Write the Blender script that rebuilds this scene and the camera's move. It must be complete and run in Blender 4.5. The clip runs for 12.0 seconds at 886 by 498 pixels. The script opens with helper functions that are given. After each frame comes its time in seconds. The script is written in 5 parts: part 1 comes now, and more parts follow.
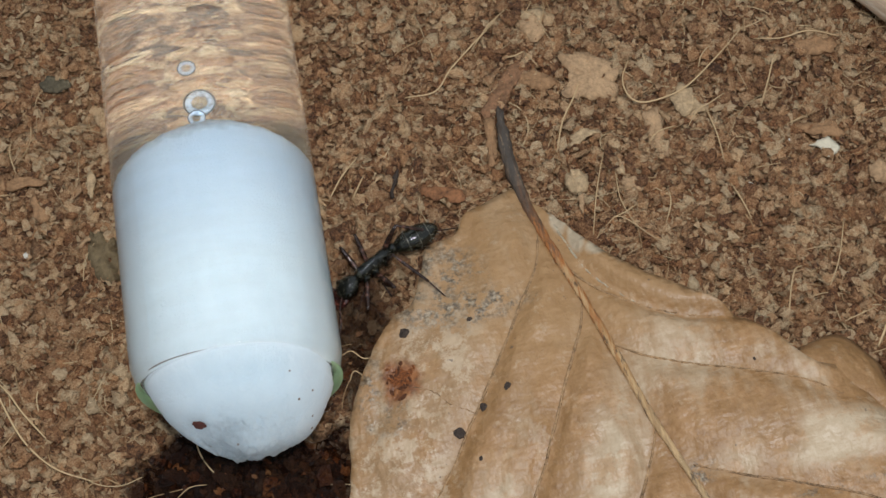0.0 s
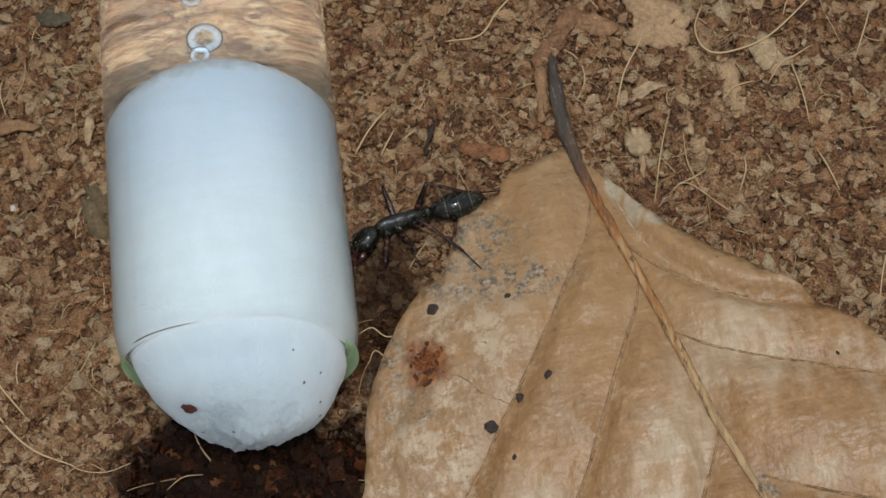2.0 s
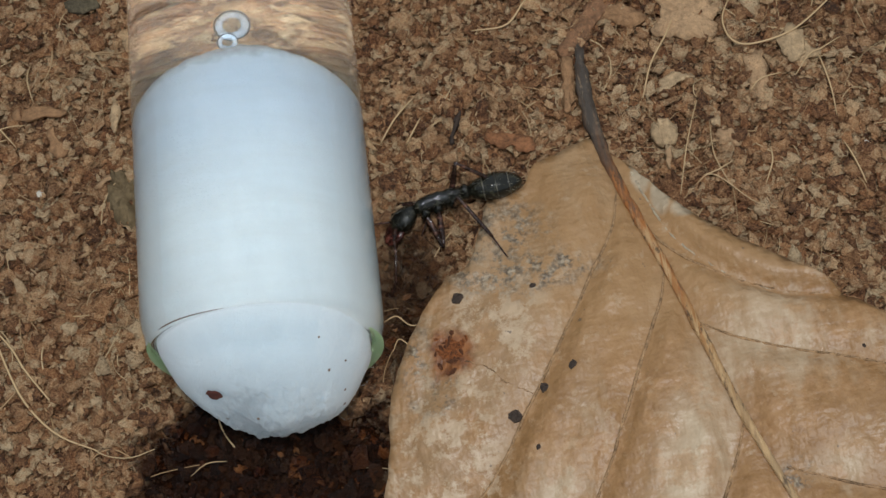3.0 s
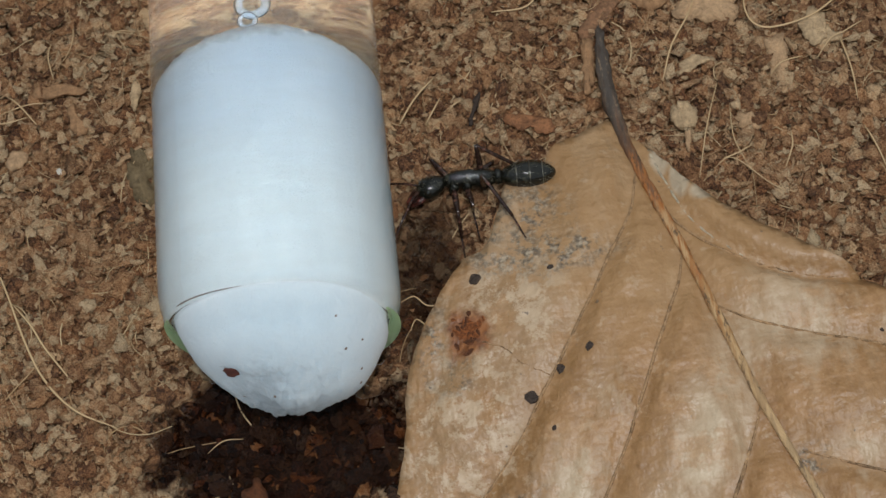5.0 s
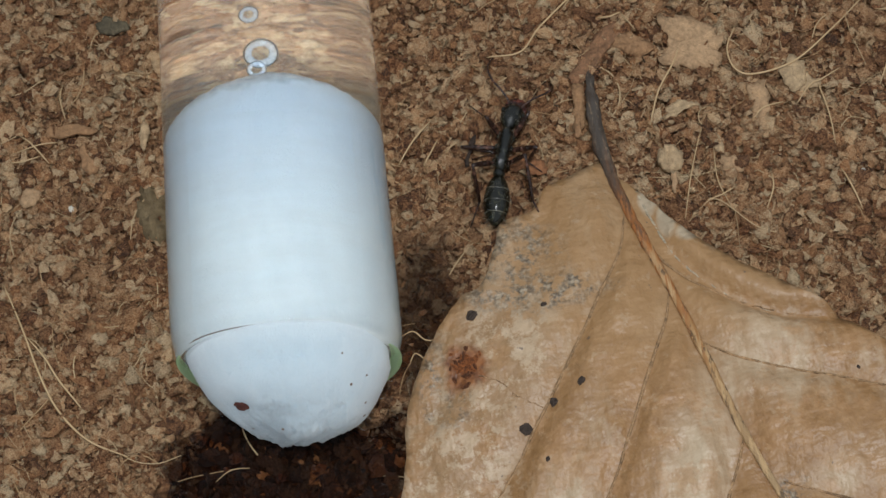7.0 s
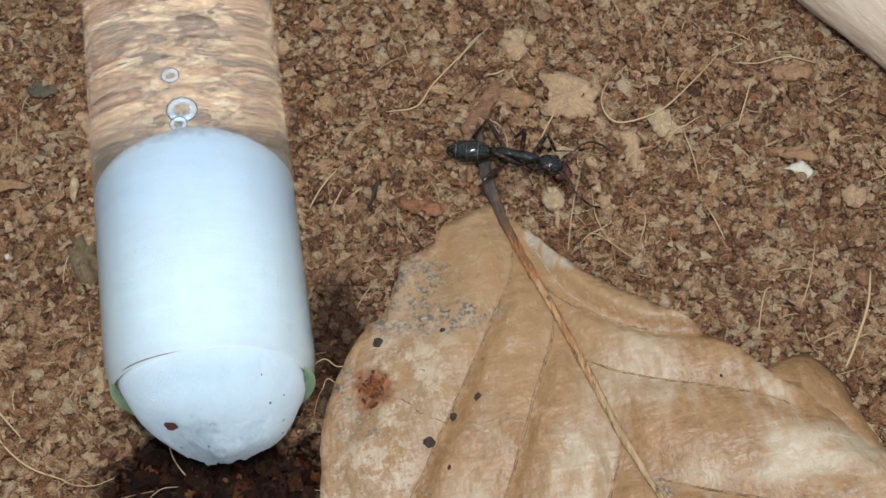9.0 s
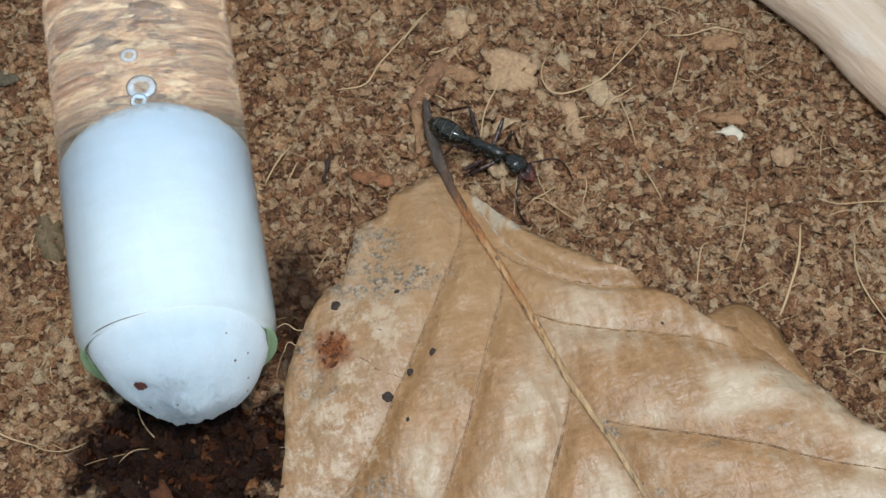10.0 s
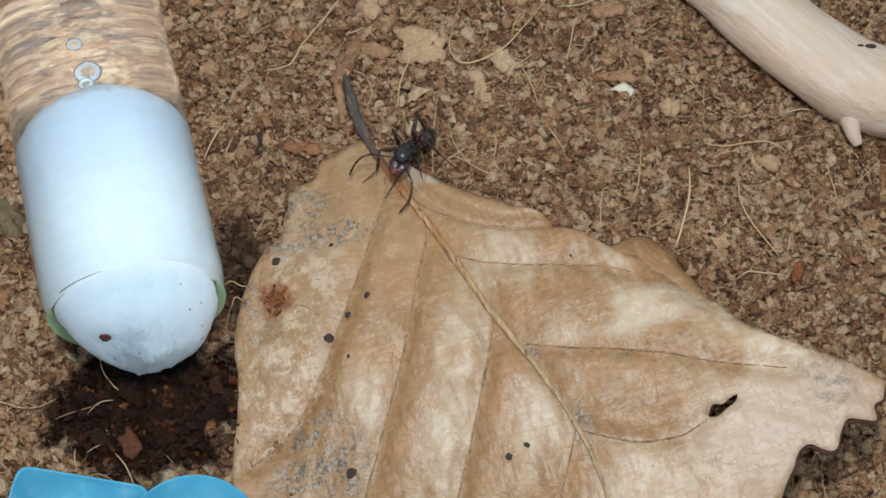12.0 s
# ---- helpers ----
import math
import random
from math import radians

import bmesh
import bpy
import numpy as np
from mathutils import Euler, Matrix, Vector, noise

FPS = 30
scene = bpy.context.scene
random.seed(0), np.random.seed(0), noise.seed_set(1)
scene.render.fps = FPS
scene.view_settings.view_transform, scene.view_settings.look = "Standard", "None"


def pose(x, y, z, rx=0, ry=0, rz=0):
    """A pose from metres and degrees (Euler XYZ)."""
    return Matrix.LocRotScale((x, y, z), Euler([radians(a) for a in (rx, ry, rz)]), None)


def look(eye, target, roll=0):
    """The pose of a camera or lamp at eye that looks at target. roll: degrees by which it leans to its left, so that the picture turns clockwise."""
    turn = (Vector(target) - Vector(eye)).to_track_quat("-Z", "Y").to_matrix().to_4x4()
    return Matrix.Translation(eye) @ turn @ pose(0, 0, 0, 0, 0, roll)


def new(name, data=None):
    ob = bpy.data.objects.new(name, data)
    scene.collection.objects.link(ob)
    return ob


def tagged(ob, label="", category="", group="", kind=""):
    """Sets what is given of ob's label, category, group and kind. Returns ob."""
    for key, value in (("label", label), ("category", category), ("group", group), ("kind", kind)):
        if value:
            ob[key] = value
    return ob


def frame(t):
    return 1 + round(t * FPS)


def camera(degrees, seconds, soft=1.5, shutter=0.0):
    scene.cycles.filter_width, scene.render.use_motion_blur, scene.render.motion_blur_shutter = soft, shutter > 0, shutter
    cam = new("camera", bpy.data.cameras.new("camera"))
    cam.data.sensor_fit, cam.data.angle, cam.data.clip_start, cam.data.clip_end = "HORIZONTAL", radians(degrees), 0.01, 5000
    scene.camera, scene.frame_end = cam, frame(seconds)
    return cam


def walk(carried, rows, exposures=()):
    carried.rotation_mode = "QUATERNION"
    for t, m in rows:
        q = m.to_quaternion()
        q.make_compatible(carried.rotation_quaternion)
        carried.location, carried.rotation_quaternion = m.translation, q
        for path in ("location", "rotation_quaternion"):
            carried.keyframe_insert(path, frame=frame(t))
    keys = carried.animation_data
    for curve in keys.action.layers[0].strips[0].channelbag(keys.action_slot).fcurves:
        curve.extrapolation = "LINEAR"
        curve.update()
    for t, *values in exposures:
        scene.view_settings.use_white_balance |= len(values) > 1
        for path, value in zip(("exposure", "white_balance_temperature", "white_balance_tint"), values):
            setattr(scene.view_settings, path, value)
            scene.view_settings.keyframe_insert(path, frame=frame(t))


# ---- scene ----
cam = camera(32.72, 12.0, soft=1.5)
# seconds, eye, target, roll (metres: a close shot from a hand's width above the soil)
PATH = [
    (0, (0.00942, -0.03677, 0.11474), (0.01711, 0.01096, 0.00491), -0.88),
    (0.5, (0.01063, -0.03242, 0.10849), (0.01659, 0.01445, -0.00182), -2.09),
    (1, (0.01285, -0.02972, 0.10515), (0.01713, 0.01655, -0.00549), -3.35),
    (1.5, (0.01301, -0.03056, 0.10138), (0.01573, 0.01582, -0.00926), -4.79),
    (2, (0.01295, -0.03116, 0.10051), (0.01444, 0.01506, -0.01022), -5.89),
    (2.5, (0.01278, -0.03116, 0.10039), (0.01350, 0.01477, -0.01046), -6.50),
    (3, (0.01239, -0.03135, 0.10037), (0.01242, 0.01456, -0.01051), -7.07),
    (5, (0.01251, -0.03177, 0.10025), (0.01081, 0.01333, -0.01094), -8.56),
    (5.5, (0.01218, -0.03215, 0.09976), (0.01044, 0.01309, -0.01137), -8.49),
    (6, (0.01204, -0.03221, 0.09979), (0.01029, 0.01283, -0.01142), -8.45),
    (6.5, (0.01175, -0.03130, 0.10242), (0.01061, 0.01371, -0.00881), -7.65),
    (7, (0.01106, -0.03142, 0.10580), (0.01149, 0.01397, -0.00528), -5.85),
    (7.2, (0.01076, -0.03146, 0.10724), (0.01180, 0.01405, -0.00379), -5.16),
    (8.8, (0.01088, -0.03742, 0.11527), (0.01780, 0.01197, 0.00613), -0.17),
    (9, (0.01083, -0.03897, 0.11568), (0.01908, 0.01081, 0.00680), 0.87),
    (9.5, (0.01111, -0.04258, 0.11691), (0.02103, 0.00788, 0.00849), 1.60),
    (10, (0.00933, -0.04597, 0.11892), (0.02190, 0.00493, 0.01098), 3.10),
    (10.5, (0.00847, -0.04766, 0.12046), (0.02324, 0.00316, 0.01275), 4.36),
    (11, (0.00777, -0.05076, 0.12174), (0.02424, 0.00018, 0.01434), 4.92),
    (11.5, (0.00643, -0.05518, 0.12334), (0.02435, -0.00413, 0.01623), 5.20),
    (12, (0.00580, -0.05762, 0.12808), (0.02495, -0.00628, 0.02132), 5.41),
]
walk(cam, [(t, look(eye, target, roll)) for t, eye, target, roll in PATH],
     exposures=[(0.0, 0.0, 6400, 10), (1.0, -0.07, 6450, 10), (2.5, -0.17, 6500, 10), (5.0, -0.18, 6520, 10), (6.5, -0.18, 6480, 10), (7.2, -0.12, 6400, 10), (8.8, 0.23, 6080, 8), (12.0, 0.22, 6000, 8)])

# ---- light: a soft bright room above, and the phone's own torch ----
CM = 0.01
world = bpy.data.worlds.new("room_light")
scene.world = world
world.use_nodes = True
background = world.node_tree.nodes["Background"]
background.inputs["Color"].default_value = (0.84, 0.95, 1.04, 1)
background.inputs["Strength"].default_value = 0.67


def lamp(name, at, aim, size, power, colour):
    data = bpy.data.lights.new(name, "AREA")
    data.shape, data.size, data.energy, data.color = "DISK", size, power, colour
    ob = new(name, data)
    ob.matrix_world = look(at, aim)
    return ob


# the twin torch lights of the phone that films, a hand's width above the soil
lamp("torch_light", (0.013, -0.033, 0.150), (0.018, 0.009, 0), 0.004, 0.091, (0.96, 0.98, 1.0))
lamp("torch_light", (0.020, -0.018, 0.151), (0.018, 0.009, 0), 0.004, 0.081, (0.96, 0.98, 1.0))


# ---- materials ----
class Nodes:
    """A small builder of node materials; texture coordinates are the object's own, in centimetres."""

    def __init__(self, name):
        self.m = bpy.data.materials.new(name)
        self.m.use_nodes = True
        self.t = self.m.node_tree
        self.b = self.t.nodes["Principled BSDF"]
        self.out = self.t.nodes["Material Output"]
        co = self.t.nodes.new("ShaderNodeTexCoord")
        mp = self.t.nodes.new("ShaderNodeMapping")
        mp.inputs["Scale"].default_value = (100, 100, 100)
        self.t.links.new(co.outputs["Object"], mp.inputs["Vector"])
        self.co = mp.outputs["Vector"]

    def put(self, socket, value):
        if isinstance(value, bpy.types.NodeSocket):
            self.t.links.new(value, socket)
        else:
            socket.default_value = value

    def mapped(self, scale=(1, 1, 1), turn=0.0):
        n = self.t.nodes.new("ShaderNodeMapping")
        self.put(n.inputs["Vector"], self.co)
        n.inputs["Scale"].default_value = scale
        n.inputs["Rotation"].default_value = (0, 0, radians(turn))
        return n.outputs["Vector"]

    def noise(self, scale, detail=4.0, rough=0.55, vec=None, warp=0.0):
        n = self.t.nodes.new("ShaderNodeTexNoise")
        self.put(n.inputs["Vector"], vec or self.co)
        n.inputs["Scale"].default_value, n.inputs["Detail"].default_value = scale, detail
        n.inputs["Roughness"].default_value, n.inputs["Distortion"].default_value = rough, warp
        return n.outputs["Fac"]

    def cells(self, scale, vec=None, feature="F1"):
        n = self.t.nodes.new("ShaderNodeTexVoronoi")
        n.feature = feature
        self.put(n.inputs["Vector"], vec or self.co)
        n.inputs["Scale"].default_value = scale
        return n.outputs["Distance"]

    def ramp(self, fac, stops):
        n = self.t.nodes.new("ShaderNodeValToRGB")
        self.put(n.inputs["Fac"], fac)
        while len(n.color_ramp.elements) < len(stops):
            n.color_ramp.elements.new(0.5)
        for e, (at, c) in zip(n.color_ramp.elements, stops):
            e.position = at
            e.color = (*c, 1) if isinstance(c, tuple) else (c, c, c, 1)
        return n.outputs["Color"]

    def math(self, op, a, b=0.0, c=0.0, clamp=False):
        n = self.t.nodes.new("ShaderNodeMath")
        n.operation, n.use_clamp = op, clamp
        for s, v in zip(n.inputs, (a, b, c)):
            self.put(s, v)
        return n.outputs[0]

    def mix(self, fac, a, b, mode="MIX"):
        n = self.t.nodes.new("ShaderNodeMix")
        n.data_type, n.blend_type = "RGBA", mode
        self.put(n.inputs[0], fac)
        for s, v in ((n.inputs[6], a), (n.inputs[7], b)):
            self.put(s, (*v, 1) if isinstance(v, tuple) else v)
        return n.outputs[2]

    def patch(self, x, y, rx, ry, ragged=0.35, scale=2.2, soft=0.35):
        """1 inside an uneven blot round (x, y), 0 outside."""
        n = self.t.nodes.new("ShaderNodeMapping")
        n.inputs["Location"].default_value = (-x / rx, -y / ry, 0)
        n.inputs["Scale"].default_value = (1 / rx, 1 / ry, 0)
        self.put(n.inputs["Vector"], self.co)
        v = self.t.nodes.new("ShaderNodeVectorMath")
        v.operation = "LENGTH"
        self.put(v.inputs[0], n.outputs["Vector"])
        far = self.math("ADD", v.outputs["Value"], self.math("MULTIPLY", self.math("SUBTRACT", self.noise(scale, 5, 0.6), 0.5), 2.5 * ragged))
        r = self.t.nodes.new("ShaderNodeMapRange")
        r.interpolation_type = "SMOOTHSTEP"
        self.put(r.inputs["Value"], far)
        for k, val in (("From Min", 1 - soft), ("From Max", 1 + soft), ("To Min", 1.0), ("To Max", 0.0)):
            r.inputs[k].default_value = val
        return r.outputs["Result"]

    def island(self):
        return self.t.nodes.new("ShaderNodeNewGeometry").outputs["Random Per Island"]

    def each(self):
        return self.t.nodes.new("ShaderNodeObjectInfo").outputs["Random"]

    def bump(self, height, strength=0.3, depth=0.01):
        n = self.t.nodes.new("ShaderNodeBump")
        n.inputs["Strength"].default_value, n.inputs["Distance"].default_value = strength, depth * CM
        self.put(n.inputs["Height"], height)
        self.put(self.b.inputs["Normal"], n.outputs["Normal"])

    def done(self, colour=None, rough=0.7, spec=0.4, metal=0.0):
        if colour is not None:
            self.put(self.b.inputs["Base Color"], (*colour, 1) if isinstance(colour, tuple) else colour)
        self.put(self.b.inputs["Roughness"], rough)
        self.put(self.b.inputs["Specular IOR Level"], spec)
        self.put(self.b.inputs["Metallic"], metal)
        return self.m


def wetness(n):
    """Where water has soaked the soil round the tube's mouth."""
    a = n.patch(-0.10, -0.42, 0.92, 0.80, 0.55, 3.0, 0.16)
    b = n.patch(0.98, 0.50, 0.30, 0.75, 0.4, 2.0, 0.4)
    return n.math("MAXIMUM", a, n.math("MULTIPLY", b, 0.85))


def soil_material(name, pick, lighter=0.0):
    n = Nodes(name)
    lot = n.island() if pick else n.noise(9, 6, 0.7)
    other = n.math("FRACT", n.math("MULTIPLY", lot, 37.7))
    value = n.math("ADD", n.math("MULTIPLY", lot, 0.88), 0.18)
    grain = n.noise(24, 5, 0.75)
    value = n.math("ADD", value, n.math("MULTIPLY", n.math("SUBTRACT", n.math("ADD", grain, n.math("MULTIPLY", n.noise(80, 3, 0.7), 0.9)), 0.95), 1.45))
    value = n.math("ADD", value, n.math("MULTIPLY", n.math("SUBTRACT", n.noise(0.9, 3), 0.5), 0.5))
    value = n.math("ADD", value, lighter, clamp=True)
    dry = n.ramp(value, [(0.0, (0.065, 0.026, 0.011)), (0.16, (0.16, 0.066, 0.027)), (0.34, (0.30, 0.135, 0.056)), (0.50, (0.39, 0.20, 0.09)),
                         (0.66, (0.49, 0.268, 0.128)), (0.82, (0.57, 0.345, 0.182)), (0.94, (0.62, 0.41, 0.225)), (1.0, (0.67, 0.47, 0.275))])
    dry = n.mix(n.ramp(other, [(0.55, 0.0), (0.80, 0.4)]), dry, n.mix(1.0, dry, (1.08, 0.88, 0.70), "MULTIPLY"))
    dry = n.mix(n.ramp(other, [(0.06, 0.4), (0.2, 0.0)]), dry, n.mix(1.0, dry, (0.97, 1.04, 1.05), "MULTIPLY"))
    wet = wetness(n)
    soaked = n.mix(1.0, dry, n.ramp(other, [(0.0, (0.06, 0.038, 0.028)), (0.90, (0.075, 0.042, 0.029)), (0.96, (0.22, 0.115, 0.065)), (1.0, (0.50, 0.38, 0.28))]), "MULTIPLY")
    n.bump(n.math("ADD", grain, n.noise(70, 3)), 1.0, 0.05)
    return n.done(n.mix(wet, dry, soaked), n.math("SUBTRACT", 0.82, n.math("MULTIPLY", wet, 0.58)), 0.4)


def fibre_material():
    n = Nodes("coir_fibre")
    v = n.math("ADD", n.island(), n.math("MULTIPLY", n.noise(8), 0.3), clamp=True)
    dry = n.ramp(v, [(0.0, (0.20, 0.10, 0.045)), (0.4, (0.40, 0.245, 0.115)), (1.0, (0.53, 0.375, 0.205))])
    n.bump(n.noise(60), 0.3, 0.004)
    return n.done(dry, 0.55, 0.4)


def chip_material(name, colour, spread=0.35):
    n = Nodes(name)
    dark = tuple(c * (1 - spread) for c in colour)
    light = tuple(min(1, c * (1 + spread)) for c in colour)
    g = n.math("ADD", n.math("MULTIPLY", n.noise(12, 6, 0.7), 0.6), n.math("MULTIPLY", n.noise(38, 5, 0.7), 0.4))
    n.bump(n.math("ADD", n.noise(16, 6, 0.7), n.math("MULTIPLY", n.noise(50, 3), 0.6)), 1.0, 0.026)
    return n.done(n.ramp(g, [(0.36, dark), (0.62, light)]), 0.75, 0.3)


def glass_material(name, ior, tint=(1, 1, 1), rough=0.0, haze=0.0, haze_colour=(0.80, 0.69, 0.53)):
    n = Nodes(name)
    g = n.t.nodes.new("ShaderNodeBsdfGlass")
    g.inputs["Color"].default_value = (*tint, 1)
    g.inputs["IOR"].default_value, g.inputs["Roughness"].default_value = ior, rough
    if not haze:
        n.t.links.new(g.outputs[0], n.out.inputs["Surface"])
        return n.m
    # pale streaks round the glass, painted in for reflected haze and focused light
    d = n.t.nodes.new("ShaderNodeBsdfDiffuse")
    d.inputs["Color"].default_value = (*haze_colour, 1)
    m = n.t.nodes.new("ShaderNodeMixShader")
    n.put(m.inputs[0], n.ramp(n.noise(3.0, 5, 0.65, n.mapped((0.5, 3.2, 0.5))), [(0.35, haze * 0.65), (0.65, haze * 1.35)]))
    n.t.links.new(g.outputs[0], m.inputs[1])
    n.t.links.new(d.outputs[0], m.inputs[2])
    n.t.links.new(m.outputs[0], n.out.inputs["Surface"])
    return n.m


def cotton_material():
    n = Nodes("cotton")
    sep = n.t.nodes.new("ShaderNodeSeparateXYZ")
    n.put(sep.inputs[0], n.co)
    wet = n.math("MULTIPLY", n.math("SUBTRACT", sep.outputs["Y"], 0.9), 0.8, clamp=True)
    wet = n.math("MULTIPLY", wet, n.math("ADD", 0.75, n.math("MULTIPLY", n.noise(2.5), 0.5)), clamp=True)
    tip = n.math("MULTIPLY", n.patch(-0.20, -0.34, 0.24, 0.12, 0.8, 7, 0.4), 0.8)
    soft = n.noise(5, 6, 0.6, n.mapped((1, 0.35, 1)))
    dry = n.ramp(soft, [(0.3, (0.52, 0.61, 0.662)), (0.7, (0.578, 0.668, 0.716))])
    n.bump(n.math("ADD", soft, n.math("MULTIPLY", n.noise(34, 5, 0.75), 0.7)), 0.7, 0.05)
    n.b.inputs["Sheen Weight"].default_value = 0.45
    n.b.inputs["Sheen Roughness"].default_value = 0.5
    n.b.inputs["Subsurface Weight"].default_value = 1.0
    n.b.inputs["Subsurface Radius"].default_value = (1, 1, 1)
    n.b.inputs["Subsurface Scale"].default_value = 0.006
    # the soaked inner end thins out into loose wisps
    wisp = n.math("ADD", sep.outputs["Y"], n.math("MULTIPLY", n.math("SUBTRACT", n.noise(11, 5, 0.7), 0.5), 0.16))
    fade = n.math("SUBTRACT", 1.0, n.math("MULTIPLY", n.math("SUBTRACT", wisp, n.math("ADD", n.math("ADD", 1.88, n.math("MULTIPLY", n.math("MAXIMUM", sep.outputs["X"], 0.0), 0.10)), n.math("MULTIPLY", sep.outputs["Z"], 0.10))), 6.0, clamp=True))
    n.put(n.b.inputs["Alpha"], fade)
    return n.done(n.mix(tip, n.mix(wet, dry, (0.36, 0.475, 0.60)), (0.32, 0.38, 0.42)), 0.9, 0.1)


def leaf_material():
    n = Nodes("dry_leaf")

    def most(*spots):
        total = spots[0]
        for spot in spots[1:]:
            total = n.math("MAXIMUM", total, spot)
        return total

    along = n.mapped((1.7, 0.6, 1), -28)
    streaks = n.noise(5, 4, 0.6, n.mapped((2.4, 0.55, 1), -28))
    speckle = n.noise(17, 5, 0.65)
    brown = n.ramp(n.noise(15, 5, 0.6), [(0.3, (0.208, 0.104, 0.037)), (0.7, (0.28, 0.151, 0.059))])
    pale = n.ramp(n.noise(8, 5, 0.6), [(0.3, (0.375, 0.266, 0.160)), (0.7, (0.465, 0.358, 0.242))])
    middle = n.ramp(n.noise(12, 5, 0.6), [(0.3, (0.275, 0.150, 0.060)), (0.7, (0.34, 0.196, 0.086))])
    band = n.t.nodes.new("ShaderNodeAttribute")
    band.attribute_name = "tan_band"
    field = n.math("ADD", n.noise(1.1, 4, 0.55, along), n.math("MULTIPLY", n.math("SUBTRACT", streaks, 0.5), 0.30))
    field = n.math("ADD", field, n.math("MULTIPLY", n.math("SUBTRACT", speckle, 0.5), 0.14))
    two = n.ramp(field, [(0.43, 0.0), (0.60, 0.80)])
    light = most(n.patch(2.58, -0.80, 0.20, 0.42, 0.35, 2.2, 0.3), n.patch(2.20, -1.45, 0.22, 0.40, 0.4, 2.2, 0.4), n.patch(3.05, -1.70, 0.22, 0.45, 0.4, 2.0, 0.4),
                 n.patch(4.15, -1.05, 0.75, 0.20, 0.4, 2.0, 0.4), n.math("MULTIPLY", n.patch(4.95, -2.3, 0.75, 0.62, 0.3, 1.6, 0.35), 0.6), n.patch(3.65, -2.6, 0.50, 0.38, 0.3, 1.6, 0.4),
                 n.patch(1.75, -0.95, 0.16, 0.40, 0.5, 2.4, 0.4), n.patch(5.15, -1.75, 0.40, 0.22, 0.4, 2.0, 0.4))
    dark = most(n.patch(3.72, -1.62, 0.17, 0.52, 0.25, 2.4, 0.2), n.patch(4.02, -1.93, 0.26, 0.28, 0.35, 2.4, 0.2), n.patch(4.05, -1.45, 0.45, 0.13, 0.4, 2.4, 0.3),
                n.patch(4.74, -1.76, 0.17, 0.20, 0.5, 3.0, 0.35), n.patch(3.80, -0.85, 0.20, 0.30, 0.5, 2.4, 0.4), n.patch(3.10, -2.3, 0.12, 0.45, 0.4, 2.0, 0.4))
    outer = n.math("MULTIPLY", n.patch(1.25, -0.55, 0.75, 1.5, 0.25, 1.4, 0.3), 0.72)
    two = n.math("MULTIPLY", two, n.math("SUBTRACT", 1.0, outer))
    two = n.math("MAXIMUM", two, light)
    two = n.math("MULTIPLY", two, n.math("SUBTRACT", 1.0, n.math("MULTIPLY", dark, 0.88)))
    frayed = n.math("MULTIPLY", band.outputs["Fac"], n.math("ADD", 0.62, n.math("MULTIPLY", streaks, 0.75)), clamp=True)
    two = n.math("MULTIPLY", two, n.math("SUBTRACT", 1.0, n.math("MULTIPLY", frayed, 0.97)), clamp=True)
    c = n.mix(two, brown, pale)
    mottle = n.ramp(n.noise(3.6, 7, 0.7), [(0.50, 0.0), (0.58, 0.55)])
    c = n.mix(mottle, c, n.ramp(n.noise(21, 4, 0.6), [(0.35, (0.27, 0.135, 0.05)), (0.65, (0.38, 0.215, 0.098))]))
    # the skin near the stalk has kept an even tan
    c = n.mix(n.math("MULTIPLY", n.patch(2.55, 0.85, 0.95, 0.95, 0.25, 1.2, 0.35), 0.75), c, middle)
    c = n.mix(n.math("MULTIPLY", n.patch(5.1, -2.45, 0.75, 0.45, 0.3, 1.4, 0.4), 0.6), c, (0.41, 0.295, 0.205))
    fold = most(n.patch(2.70, 1.30, 0.07, 0.14, 0.4, 3, 0.3), n.patch(2.80, 1.10, 0.06, 0.14, 0.4, 3, 0.3), n.patch(2.93, 0.94, 0.08, 0.08, 0.4, 3, 0.3))
    c = n.mix(n.math("MULTIPLY", fold, 0.7), c, (0.42, 0.35, 0.25))
    # flaking skin along the outer margin
    margin = n.math("MULTIPLY", most(n.patch(1.05, -0.55, 0.50, 0.85, 0.4, 1.6, 0.4), n.patch(1.55, 0.25, 0.35, 0.45, 0.4, 2.0, 0.4)), n.ramp(n.noise(6.5, 8, 0.75), [(0.50, 0.0), (0.57, 0.55)]))
    c = n.mix(margin, c, (0.50, 0.385, 0.26))
    c = n.mix(n.ramp(n.noise(8, 8, 0.72), [(0.57, 0.0), (0.62, 0.22)]), c, (0.50, 0.385, 0.26))
    # grey mould near the base and in scattered blots
    near = most(n.patch(1.66, 0.86, 0.34, 0.36, 0.7, 2.2, 0.4), n.patch(1.24, -1.40, 0.46, 0.40, 0.6, 2.2, 0.4), n.patch(1.03, 0.02, 0.17, 0.34, 0.6, 3.0, 0.4), n.patch(1.95, 0.62, 0.34, 0.13, 0.6, 3.0, 0.4))
    near = most(near, n.patch(3.44, -1.86, 0.09, 0.20, 0.6, 4, 0.4), n.patch(4.12, -1.41, 0.32, 0.045, 0.5, 4, 0.4), n.patch(3.27, -1.06, 0.10, 0.10, 0.6, 4, 0.4), n.math("MULTIPLY", n.patch(5.46, -2.18, 0.22, 0.26, 0.8, 3.0, 0.4), 0.6))
    near = n.math("MULTIPLY", near, n.ramp(n.noise(5.5, 4, 0.6), [(0.40, 0.2), (0.54, 1.0)]))
    blots = n.ramp(n.noise(13, 8, 0.75), [(0.45, 0.0), (0.53, 0.85)])
